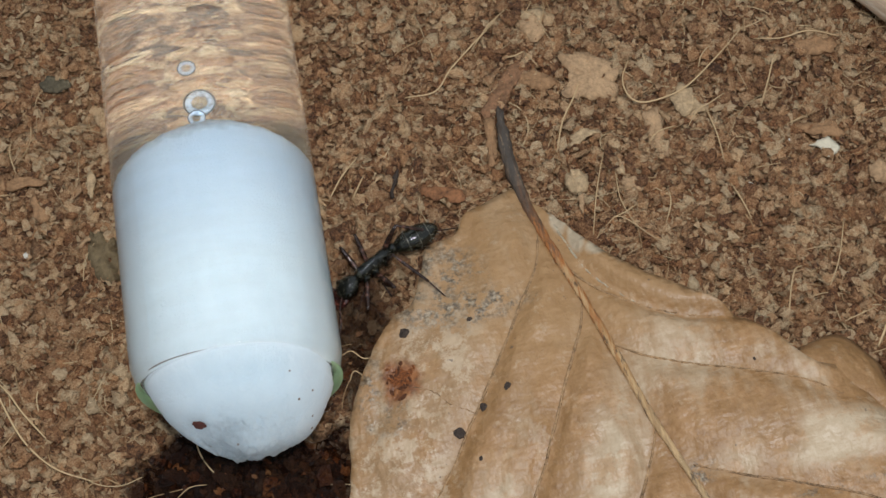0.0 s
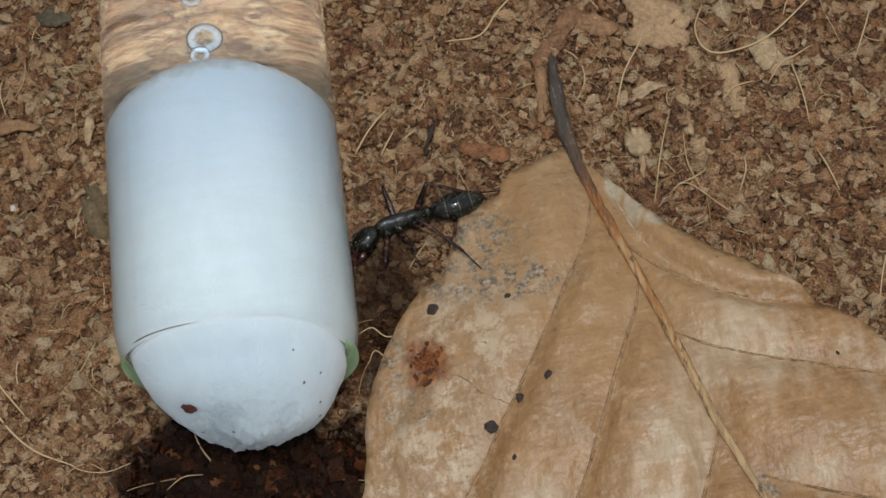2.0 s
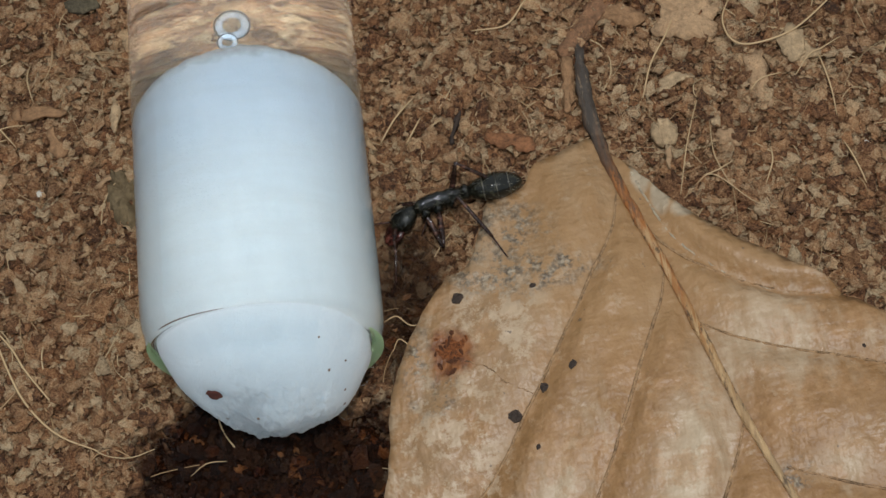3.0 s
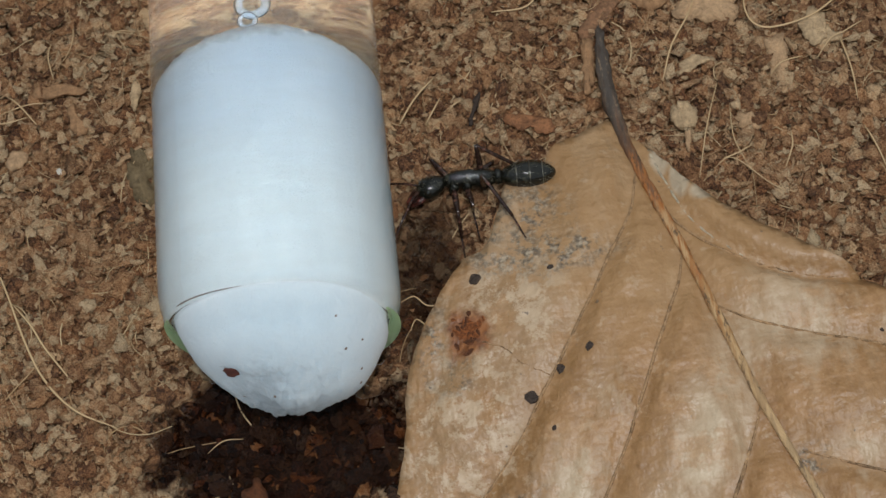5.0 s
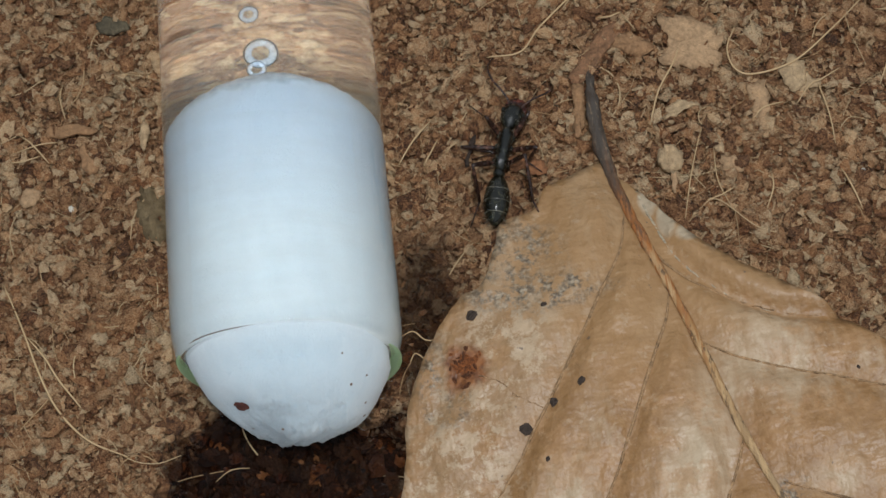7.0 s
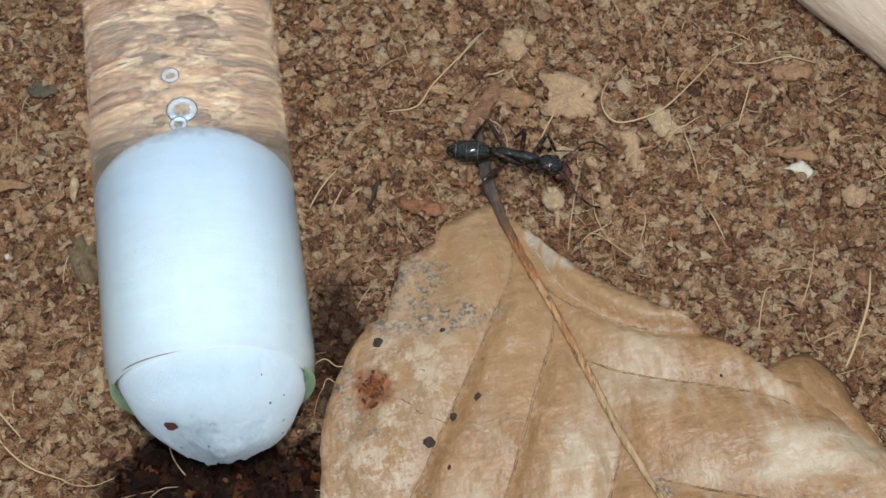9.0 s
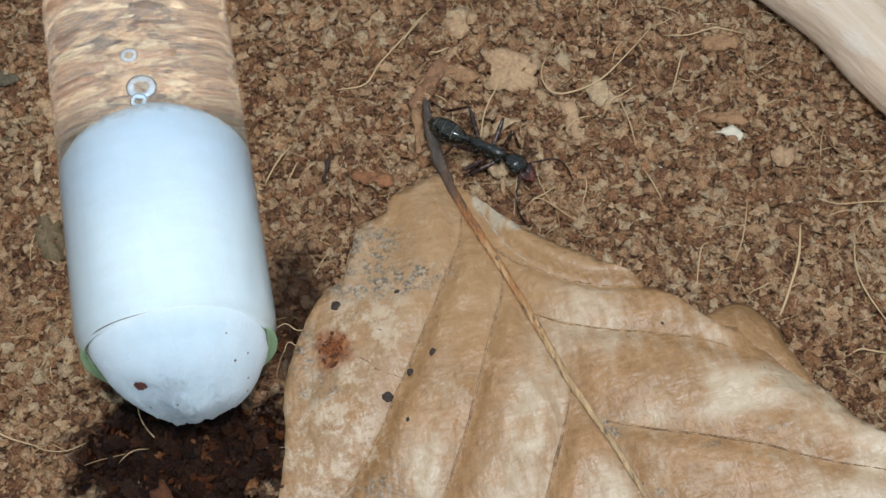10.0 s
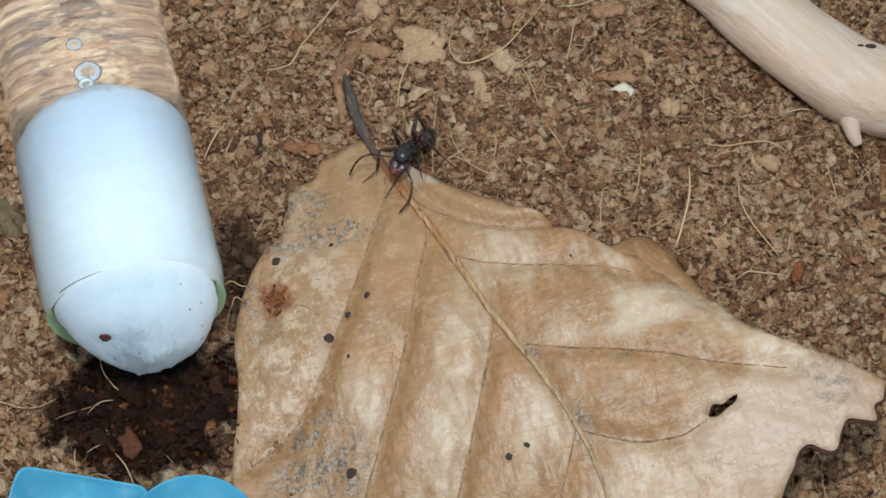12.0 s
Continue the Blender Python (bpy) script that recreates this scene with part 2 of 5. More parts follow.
    c = n.mix(n.math("MULTIPLY", near, blots), c, n.ramp(n.noise(34, 4), [(0.40, (0.045, 0.036, 0.026)), (0.52, (0.15, 0.122, 0.088)), (0.64, (0.31, 0.255, 0.18))]))
    c = n.mix(n.patch(1.21, 0.15, 0.165, 0.165, 0.7, 5, 0.3), c, n.ramp(n.noise(16, 5), [(0.35, (0.10, 0.032, 0.009)), (0.65, (0.25, 0.092, 0.026))]))
    dots = n.ramp(n.noise(13, 3, 0.5), [(0.73, 0.0), (0.76, 0.8)])
    c = n.mix(dots, c, (0.10, 0.07, 0.05))
    rungs = n.noise(3.2, 2, 0.5, n.mapped((0.9, 3.4, 1), -28))
    rel = n.math("ADD", n.math("MULTIPLY", n.noise(9, 3, 0.5), 1.0), n.math("MULTIPLY", rungs, 0.7))
    rel = n.math("ADD", rel, n.math("MULTIPLY", n.noise(3.0, 3, 0.5, n.mapped((2.4, 0.7, 1), -28)), 1.2))
    n.bump(n.math("ADD", rel, n.math("MULTIPLY", n.noise(26, 3, 0.5), 0.30)), 0.75, 0.028)
    return n.done(c, n.math("ADD", 0.30, n.math("MULTIPLY", n.noise(4, 3), 0.36)), 0.45)


# a pale green share stands in for light carried along the glass wall
def rim_glow_material():
    n = Nodes("glass_edge_glow")
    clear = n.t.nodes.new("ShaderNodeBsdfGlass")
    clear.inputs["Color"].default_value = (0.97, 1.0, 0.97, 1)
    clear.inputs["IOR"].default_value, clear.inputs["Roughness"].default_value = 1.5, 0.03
    glow = n.t.nodes.new("ShaderNodeBsdfTranslucent")
    n.put(glow.inputs["Color"], n.ramp(n.noise(4), [(0.35, (0.72, 0.97, 0.60)), (0.65, (0.80, 0.98, 0.70))]))
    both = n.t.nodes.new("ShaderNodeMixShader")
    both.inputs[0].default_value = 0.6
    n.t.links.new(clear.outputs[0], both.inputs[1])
    n.t.links.new(glow.outputs[0], both.inputs[2])
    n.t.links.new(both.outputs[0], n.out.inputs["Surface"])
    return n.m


def midrib_material():
    n = Nodes("midrib")
    sep = n.t.nodes.new("ShaderNodeSeparateXYZ")
    n.put(sep.inputs[0], n.co)
    up = n.math("ADD", n.math("MULTIPLY", sep.outputs["Y"], 0.25), n.math("MULTIPLY", n.math("SUBTRACT", n.noise(3, 6, 0.7, n.mapped((9, 0.8, 3), 14)), 0.5), 0.50))
    up = n.math("ADD", up, 0.30, clamp=True)
    c = n.ramp(up, [(0.08, (0.34, 0.22, 0.11)), (0.30, (0.36, 0.19, 0.072)), (0.42, (0.32, 0.125, 0.034)), (0.56, (0.35, 0.125, 0.03)), (0.65, (0.13, 0.065, 0.034)), (0.75, (0.066, 0.05, 0.038)), (1.0, (0.055, 0.044, 0.036))])
    low = n.ramp(up, [(0.44, 1.0), (0.60, 0.0)])
    c = n.mix(n.ramp(n.noise(5, 6, 0.75, n.mapped((6, 0.8, 3), 14)), [(0.55, 0.0), (0.64, 0.6)]), c, (0.20, 0.13, 0.08))
    fleck = n.ramp(n.noise(4, 4, 0.6, n.mapped((8, 0.8, 2), 14)), [(0.49, 0.0), (0.56, 0.85)])
    c = n.mix(n.math("MULTIPLY", fleck, low), c, (0.47, 0.30, 0.145))
    c = n.mix(n.ramp(n.noise(6, 6, 0.7, n.mapped((5, 1.6, 2), 14)), [(0.54, 0.0), (0.62, 0.8)]), c, (0.05, 0.03, 0.018))
    c = n.mix(n.ramp(n.noise(19, 5, 0.7, n.mapped((1.5, 0.6, 1), 8)), [(0.58, 0.0), (0.68, 0.4)]), c, (0.44, 0.30, 0.17))
    n.bump(n.math("ADD", n.noise(14, 6, 0.75), n.noise(12, 5, 0.7, n.mapped((3, 0.4, 1)))), 0.7, 0.03)
    return n.done(c, 0.55, 0.4)


def shell_material(name, colour, rough, relief=0.35):
    n = Nodes(name)
    g = n.noise(22, 5, 0.65)
    c = n.ramp(g, [(0.35, tuple(x * 0.45 for x in colour)), (0.55, colour), (0.66, tuple(x * 4.5 for x in colour))])
    n.bump(n.math("ADD", g, n.math("MULTIPLY", n.noise(70, 3), 0.5)), relief, 0.016)
    return n.done(c, n.math("ADD", rough, n.math("MULTIPLY", n.noise(14), 0.10)), 0.45)


def band_material():
    n = Nodes("gaster_band")
    c = n.ramp(n.noise(16, 4, 0.6), [(0.46, (0.02, 0.018, 0.012)), (0.57, (0.09, 0.08, 0.055))])
    return n.done(c, 0.3, 0.5)


def wood_material():
    n = Nodes("bleached_wood")
    long = n.mapped((0.30, 3.2, 3.2))
    g = n.noise(1.8, 6, 0.62, long, 0.8)
    c = n.ramp(g, [(0.25, (0.42, 0.29, 0.19)), (0.5, (0.53, 0.40, 0.285)), (0.75, (0.60, 0.495, 0.385))])
    c = n.mix(n.ramp(n.noise(0.8, 4, 0.6), [(0.45, 0.0), (0.65, 0.75)]), c, (0.56, 0.375, 0.25))
    c = n.mix(n.ramp(n.noise(3.2, 5, 0.6, n.mapped((0.7, 1.6, 1.6))), [(0.55, 0.0), (0.68, 0.5)]), c, (0.62, 0.55, 0.45))
    pits = n.ramp(n.noise(4.2, 4, 0.6, n.mapped((0.6, 2, 2))), [(0.70, 0.0), (0.77, 0.7)])
    n.bump(n.math("SUBTRACT", n.math("ADD", n.noise(6, 6, 0.7, long), n.math("MULTIPLY", n.noise(3, 4), 1.5)), pits), 0.6, 0.04)
    return n.done(n.mix(pits, c, (0.25, 0.14, 0.09)), 0.5, 0.35)


def blue_material():
    n = Nodes("blue_plastic")
    c = n.ramp(n.noise(2.5, 4), [(0.35, (0.062, 0.27, 0.40)), (0.65, (0.085, 0.33, 0.47))])
    smear = n.ramp(n.noise(5, 6, 0.72), [(0.52, 0.0), (0.72, 0.45)])
    n.b.inputs["Subsurface Weight"].default_value = 0.3
    n.b.inputs["Subsurface Radius"].default_value = (0.4, 0.8, 1)
    n.b.inputs["Subsurface Scale"].default_value = 0.002
    n.bump(n.noise(9, 5, 0.6), 0.25, 0.02)
    return n.done(n.mix(smear, c, (0.25, 0.42, 0.50)), n.math("ADD", 0.25, n.math("MULTIPLY", n.noise(4), 0.35)), 0.5)


def plain_material(name, colour, rough):
    n = Nodes(name)
    return n.done(n.ramp(n.noise(1.5), [(0.3, tuple(c * 0.92 for c in colour)), (0.7, colour)]), rough, 0.4)


M_SOIL = soil_material("soil", False, -0.1)
M_CHIPS = soil_material("coir_chips", True)
M_FIBRE = fibre_material()
M_GLASS = glass_material("tube_glass", 1.5, (0.99, 1.0, 0.99), 0.02, 0.07)
M_WATER = glass_material("water", 1.33 / 1.5, (1, 1, 1), 0.09)
M_AIR = glass_material("air_bubble", 0.88, (0.93, 0.97, 1.0))
M_BUBBLE_GLEAM = glass_material("bubble_gleam", 1.1, (0.95, 0.97, 1.0), 0.1, 0.24, (0.62, 0.72, 0.82))
M_LIP_REFLECTION = plain_material("lip_reflection", (0.16, 0.13, 0.125), 0.5)
M_COTTON = cotton_material()
M_LEAF = leaf_material()
M_VEIN = chip_material("leaf_vein", (0.255, 0.152, 0.078), 0.75)
M_TORN_SHADE = chip_material("torn_edge_shade", (0.055, 0.022, 0.013), 0.5)
M_CREASE = chip_material("worn_fold", (0.36, 0.295, 0.205), 0.5)
M_VEIN_PALE = chip_material("pale_leaf_vein", (0.285, 0.172, 0.086), 0.6)
M_RIM_GLOW = rim_glow_material()
M_RIB = midrib_material()
M_ANT = shell_material("ant_shell", (0.007, 0.0068, 0.0045), 0.06)
M_ANT_BAND = shell_material("ant_gaster", (0.009, 0.0085, 0.005), 0.03, 0.12)
M_LEG = shell_material("ant_leg", (0.028, 0.013, 0.009), 0.12)
M_JAW = shell_material("ant_jaw", (0.035, 0.010, 0.007), 0.2)
M_GOLD = band_material()
M_HAIR = plain_material("pale_hair", (0.22, 0.20, 0.15), 0.4)
M_WOOD = wood_material()
M_BLUE = blue_material()
M_WALL = plain_material("box_plastic", (0.62, 0.64, 0.64), 0.5)
M_TAN = chip_material("tan_flake", (0.40, 0.25, 0.135))
M_PALE = chip_material("pale_chip", (0.62, 0.54, 0.40), 0.12)
M_WHITE = chip_material("white_grain", (0.60, 0.54, 0.45), 0.15)
M_STRAW = chip_material("straw_chip", (0.40, 0.275, 0.155), 0.4)
M_RUST = chip_material("rust_chip", (0.19, 0.058, 0.015), 0.6)
M_SPECK = chip_material("grey_speck", (0.20, 0.15, 0.12), 0.4)
M_OLIVE = chip_material("olive_bark", (0.095, 0.075, 0.045), 0.5)
M_BARK = chip_material("bark", (0.20, 0.085, 0.036), 0.6)
M_DARK = chip_material("dark_chip", (0.045, 0.03, 0.022))
M_OCHRE = chip_material("ochre_chip", (0.30, 0.165, 0.08))
M_GREY = chip_material("grey_stone", (0.17, 0.12, 0.062))
M_WET_BARK = chip_material("wet_bark", (0.09, 0.03, 0.010), 0.6)


# ---- building helpers (all shapes are given in centimetres) ----
def mesh_of(name, verts, faces, material, smooth=True, closed=True):
    me = bpy.data.meshes.new(name)
    me.from_pydata([(x * CM, y * CM, z * CM) for x, y, z in verts], [], faces)
    me.materials.append(material)
    me.validate()
    if closed:
        bm = bmesh.new()
        bm.from_mesh(me)
        bmesh.ops.recalc_face_normals(bm, faces=bm.faces)
        bm.to_mesh(me)
        bm.free()
    if smooth:
        me.polygons.foreach_set("use_smooth", [True] * len(me.polygons))
    me.update()
    return me


def part(name, shape, material, parent=None, label="", smooth=True, closed=True):
    """Links (verts, faces) as one mesh object, under a thing or a part."""
    ob = new(name, mesh_of(name, *shape, material, smooth, closed))
    if parent is not None:
        ob.parent = parent
    return tagged(ob, label)


def thing(name, label, category, group="", kind=""):
    return tagged(new(name), label, category, group, kind)


def joined(*shapes):
    verts, faces = [], []
    for v, f in shapes:
        k = len(verts)
        verts += list(v)
        faces += [tuple(i + k for i in face) for face in f]
    return verts, faces


def moved(shape, m):
    return [tuple(m @ Vector(v)) for v in shape[0]], shape[1]


def spline(points, steps):
    """A smooth line through points of any dimension."""
    p = np.array(points, float)
    p = np.vstack([2 * p[0] - p[1], p, 2 * p[-1] - p[-2]])
    out = []
    for k in range(1, len(p) - 2):
        for s in np.linspace(0, 1, steps, endpoint=False):
            a, b, c, d = p[k - 1 : k + 3]
            out.append(0.5 * (2 * b + (c - a) * s + (2 * a - 5 * b + 4 * c - d) * s**2 + (3 * b - a - 3 * c + d) * s**3))
    out.append(p[-2])
    return np.array(out)


def tube(points, radii, sides=8, flat=1.0, cap=True):
    """A tube along points, its radius given at each; flat squeezes it in height."""
    pts = [Vector(p) for p in points]
    verts, faces = [], []
    for i, p in enumerate(pts):
        d = (pts[min(i + 1, len(pts) - 1)] - pts[max(i - 1, 0)]).normalized()
        side = d.cross(Vector((0, 0, 1)))
        side = side.normalized() if side.length > 1e-4 else Vector((1, 0, 0))
        up = side.cross(d)
        for k in range(sides):
            a = 2 * math.pi * k / sides
            verts.append(tuple(p + side * (math.cos(a) * radii[i]) + up * (math.sin(a) * radii[i] * flat)))
    for i in range(len(pts) - 1):
        for k in range(sides):
            j = (k + 1) % sides
            faces.append((i * sides + k, i * sides + j, (i + 1) * sides + j, (i + 1) * sides + k))
    if cap:
        faces.append(tuple(reversed(range(sides))))
        faces.append(tuple((len(pts) - 1) * sides + k for k in range(sides)))
    return verts, faces


def revolved(profile, sides=64, warp=None):
    """A shape turned round the y axis from (radius, y) pairs."""
    verts, faces = [], []
    n = len(profile)
    for k in range(sides):
        a = 2 * math.pi * k / sides
        for r, y in profile:
            v = (r * math.cos(a), y, r * math.sin(a))
            verts.append(warp(*v) if warp else v)
    for k in range(sides):
        j = (k + 1) % sides
        for i in range(n - 1):
            faces.append((k * n + i, k * n + i + 1, j * n + i + 1, j * n + i))
    return verts, faces


def ball(rx, ry, rz, rings=10, sides=16, shape=None):
    """An ellipsoid along x; shape(u) scales its girth from tail (-1) to nose (1)."""
    verts, faces = [], []
    for i in range(rings + 1):
        u = -math.cos(math.pi * i / rings)
        g = math.sqrt(max(0.0, 1 - u * u)) * (shape(u) if shape else 1)
        g = max(g, 0.004)
        for k in range(sides):
            a = 2 * math.pi * k / sides
            verts.append((u * rx, g * ry * math.cos(a), g * rz * math.sin(a)))
    for i in range(rings):
        for k in range(sides):
            j = (k + 1) % sides
            faces.append((i * sides + k, (i + 1) * sides + k, (i + 1) * sides + j, i * sides + j))
    faces.append(tuple(range(sides)))
    faces.append(tuple(rings * sides + k for k in reversed(range(sides))))
    return verts, faces


# ---- the soil ----
TUBE_R, TUBE_Z, RIM_Y = 0.8, 0.69, 0.20


def lie(x, y):
    """The soil's height: uneven, and pressed down under the tube."""
    h = -0.05 + 0.06 * noise.noise((x * 0.7, y * 0.7, 0)) + 0.045 * noise.noise((x * 2.3, y * 2.3, 4)) + 0.02 * noise.noise((x * 7, y * 7, 9))
    if abs(x) < TUBE_R and y > RIM_Y - 0.15:
        deep = max(0.0, min(1.0, (y - 1.6) / 0.5))
        h = min(h, TUBE_Z - math.sqrt(TUBE_R**2 - x * x) - 0.05 - 0.02 * deep * (1 - (x / TUBE_R) ** 4))
    return h


def axis_steps(lo, hi, fine, far):
    inner = list(np.arange(lo, hi, fine))
    left = [lo - (far + lo) * (k / 8) ** 2 for k in range(8, 0, -1)]
    right = [hi + (far - hi) * (k / 8) ** 2 for k in range(1, 9)]
    return left + inner + right


def soil_sheet():
    xs, ys = axis_steps(-3, 9, 0.085, 20), axis_steps(-4, 6, 0.085, 20)
    verts = [(x, y, lie(x, y) - 0.02) for y in ys for x in xs]
    w = len(xs)
    faces = [(j * w + i, j * w + i + 1, (j + 1) * w + i + 1, (j + 1) * w + i) for j in range(len(ys) - 1) for i in range(w - 1)]
    tagged(part("ground", (verts, faces), M_SOIL, closed=False), "loose brown coconut-fibre soil, soaked dark in one spot", "soil", kind="structure")


soil_sheet()


def box_walls():
    for name, x, y, w, d in (("wall_north", 0, 20.15, 40.6, 0.3), ("wall_south", 0, -20.15, 40.6, 0.3), ("wall_east", 20.15, 0, 0.3, 40), ("wall_west", -20.15, 0, 0.3, 40)):
        v = [(x + sx * w / 2, y + sy * d / 2, z) for z in (-0.6, 9) for sx, sy in ((-1, -1), (1, -1), (1, 1), (-1, 1))]
        f = [(3, 2, 1, 0), (4, 5, 6, 7), (0, 1, 5, 4), (1, 2, 6, 5), (2, 3, 7, 6), (3, 0, 4, 7)]
        tagged(part(name, (v, f), M_WALL, smooth=False), "plain pale plastic side of the box", "wall", kind="structure")


box_walls()


# ---- the leaf's form, shared by all that lies on it ----
def leaf_height(x, y):
    h = -0.1177 + 0.3336 * x + 0.0827 * y - 0.0324 * x * x - 0.0857 * x * y - 0.0773 * y * y
    return 0.05 + 0.5 * ((h - 0.05) + math.sqrt((h - 0.05) ** 2 + 0.006))


LEFT_EDGE = [(2.40, 1.72), (2.17, 1.62), (1.98, 1.54), (1.84, 1.33), (1.60, 1.27), (1.52, 1.05), (1.40, 0.78), (1.22, 0.68), (1.03, 0.44), (0.88, 0.19), (0.74, -0.17), (0.71, -0.5), (0.62, -0.85),
             (0.52, -1.15), (0.45, -1.6), (0.5, -2.3), (0.8, -3.3), (1.6, -4.3), (2.7, -5.0)]
RIGHT_EDGE = [(3.6, -4.7), (4.2, -3.9), (4.6, -3.2), (4.78, -2.95), (4.92, -2.80), (5.03, -2.66), (5.13, -2.66), (5.22, -2.74), (5.30, -2.75), (5.38, -2.63), (5.46, -2.55), (5.58, -2.58), (5.68, -2.62),
              (5.72, -2.50), (5.82, -2.45), (5.87, -2.28), (5.64, -2.03), (5.35, -1.80), (5.05, -1.48), (4.95, -1.22), (4.78, -0.85), (4.66, -0.60), (4.52, -0.46), (4.38, -0.46), (4.22, -0.40), (3.97, -0.03), (3.80, 0.14),
              (3.49, 0.42), (3.25, 0.62), (3.06, 0.81), (2.82, 1.10), (2.68, 1.36), (2.55, 1.52)]
MIDRIB = [(2.45, 2.60), (2.43, 2.25), (2.44, 1.89), (2.53, 1.31), (2.64, 0.85), (2.76, 0.38), (2.99, -0.56), (3.20, -1.20), (3.39, -1.86), (3.46, -2.5), (3.4, -3.4), (3.1, -4.6)]
VEINS = [[(2.53, 1.25), (2.43, 0.9), (2.2, 0.5), (1.94, 0.07), (1.7, -0.3), (1.45, -0.67), (1.09, -1.06), (0.66, -1.28)],
         [(2.72, 0.50), (2.63, 0.22), (2.44, -0.17), (2.25, -0.58), (2.03, -1.0), (1.67, -1.63), (1.2, -2.4)],
         [(3.02, -0.66), (2.88, -1.0), (2.70, -1.35), (2.5, -1.75), (2.32, -2.07), (1.9, -2.9)],
         [(3.39, -1.88), (3.1, -2.4), (2.7, -3.1)],
         [(3.20, -1.02), (3.6, -1.2), (4.21, -1.46), (4.67, -1.72), (5.2, -1.95)],
         [(2.85, 0.06), (3.1, -0.1), (3.44, -0.25), (4.04, -0.49), (4.4, -0.72)],
         [(3.41, -1.92), (3.83, -2.16), (4.15, -2.23), (4.30, -2.21), (4.42, -2.17)],
         [(2.58, 1.05), (2.68, 0.80), (2.92, 0.51), (3.38, 0.24), (3.83, 0.10)]]


def line_gap(points):
    """A function giving the distance to a line of points."""
    p = spline(points, 6)
    a, d = p[:-1], np.diff(p, axis=0)
    sq = (d**2).sum(1)

    def gap(x, y):
        r = np.array((x, y)) - a
        s = np.clip((r * d).sum(1) / sq, 0, 1)[:, None]
        return float(np.sqrt(((r - s * d) ** 2).sum(1).min()))

    return gap


FOLD = [(2.64, 1.40), (2.70, 1.15), (2.82, 0.76), (3.10, 0.42), (3.42, 0.20), (3.74, 0.13), (4.06, -0.05)]
CREASE = FOLD[:5]
FOLD_LINE = spline(FOLD, 6)
FOLD_GAP = line_gap(FOLD)
VEIN_GAPS = [line_gap(v) for v in VEINS]
RIB_GAP = line_gap(MIDRIB)


def beyond_fold(x, y):
    """Signed distance from the rolled fold along the leaf's edge, positive outside it."""
    d = FOLD_GAP(x, y)
    if d > 0.5:
        return -1.0
    k = int(np.argmin(((FOLD_LINE - (x, y)) ** 2).sum(1)))
    a, b = FOLD_LINE[max(0, k - 1)], FOLD_LINE[min(len(FOLD_LINE) - 1, k + 1)]
    return d if (b[0] - a[0]) * (y - a[1]) - (b[1] - a[1]) * (x - a[0]) > 0 else -d


def leaf_top(x, y):
    """The leaf's upper face: tented, puffed between its veins and finely wrinkled."""
    near = min(g(x, y) for g in VEIN_GAPS)
    away = 1 - math.exp(-(RIB_GAP(x, y) / 0.14) ** 2)
    puff = (0.062 * (1 - math.exp(-(near / 0.09) ** 2)) - 0.04) * away - 0.03 * (1 - away)
    curl = -0.30 * max(0.0, min(1.0, (x - 4.25) / 0.5)) * max(0.0, min(1.0, (y + 0.85 + 0.9 * (x - 4.25)) / 0.5))
    left = x < 2.62 + 0.12 * (1 - y) ** 1.0 if y < 1 else x < 2.62
    u, v = (0.89 * x - 0.46 * y, 0.46 * x + 0.89 * y) if left else (0.4 * x + 0.9 * y, 0.9 * x - 0.4 * y)
    fold = 0.042 * noise.noise((u * 3.1, v * 0.55, 3)) + 0.032 * abs(noise.noise((u * 7, v * 1.6, 8)))
    wave = (fold + 0.014 * noise.noise((x * 5, y * 5, 5))) * (0.15 + 0.85 * away)
    out = beyond_fold(x, y)
    roll = 0.0
    if out > -0.5:
        roll = -0.06 * math.exp(-((out / 0.05) ** 2)) + 0.05 * math.exp(-(((out - 0.12) / 0.08) ** 2)) + 0.025 * math.exp(-(((out + 0.12) / 0.1) ** 2))
    return leaf_height(x, y) + puff + curl + wave + roll * away


# ---- the test tube ----
def flipped(shape):
    return shape[0], [tuple(reversed(f)) for f in shape[1]]


def lean(x, y, z):
    """The mouth is cut a touch askew, and its lower lip juts out."""
    return (x, y - 0.06 * x + 0.12 * min(0.0, z), z)


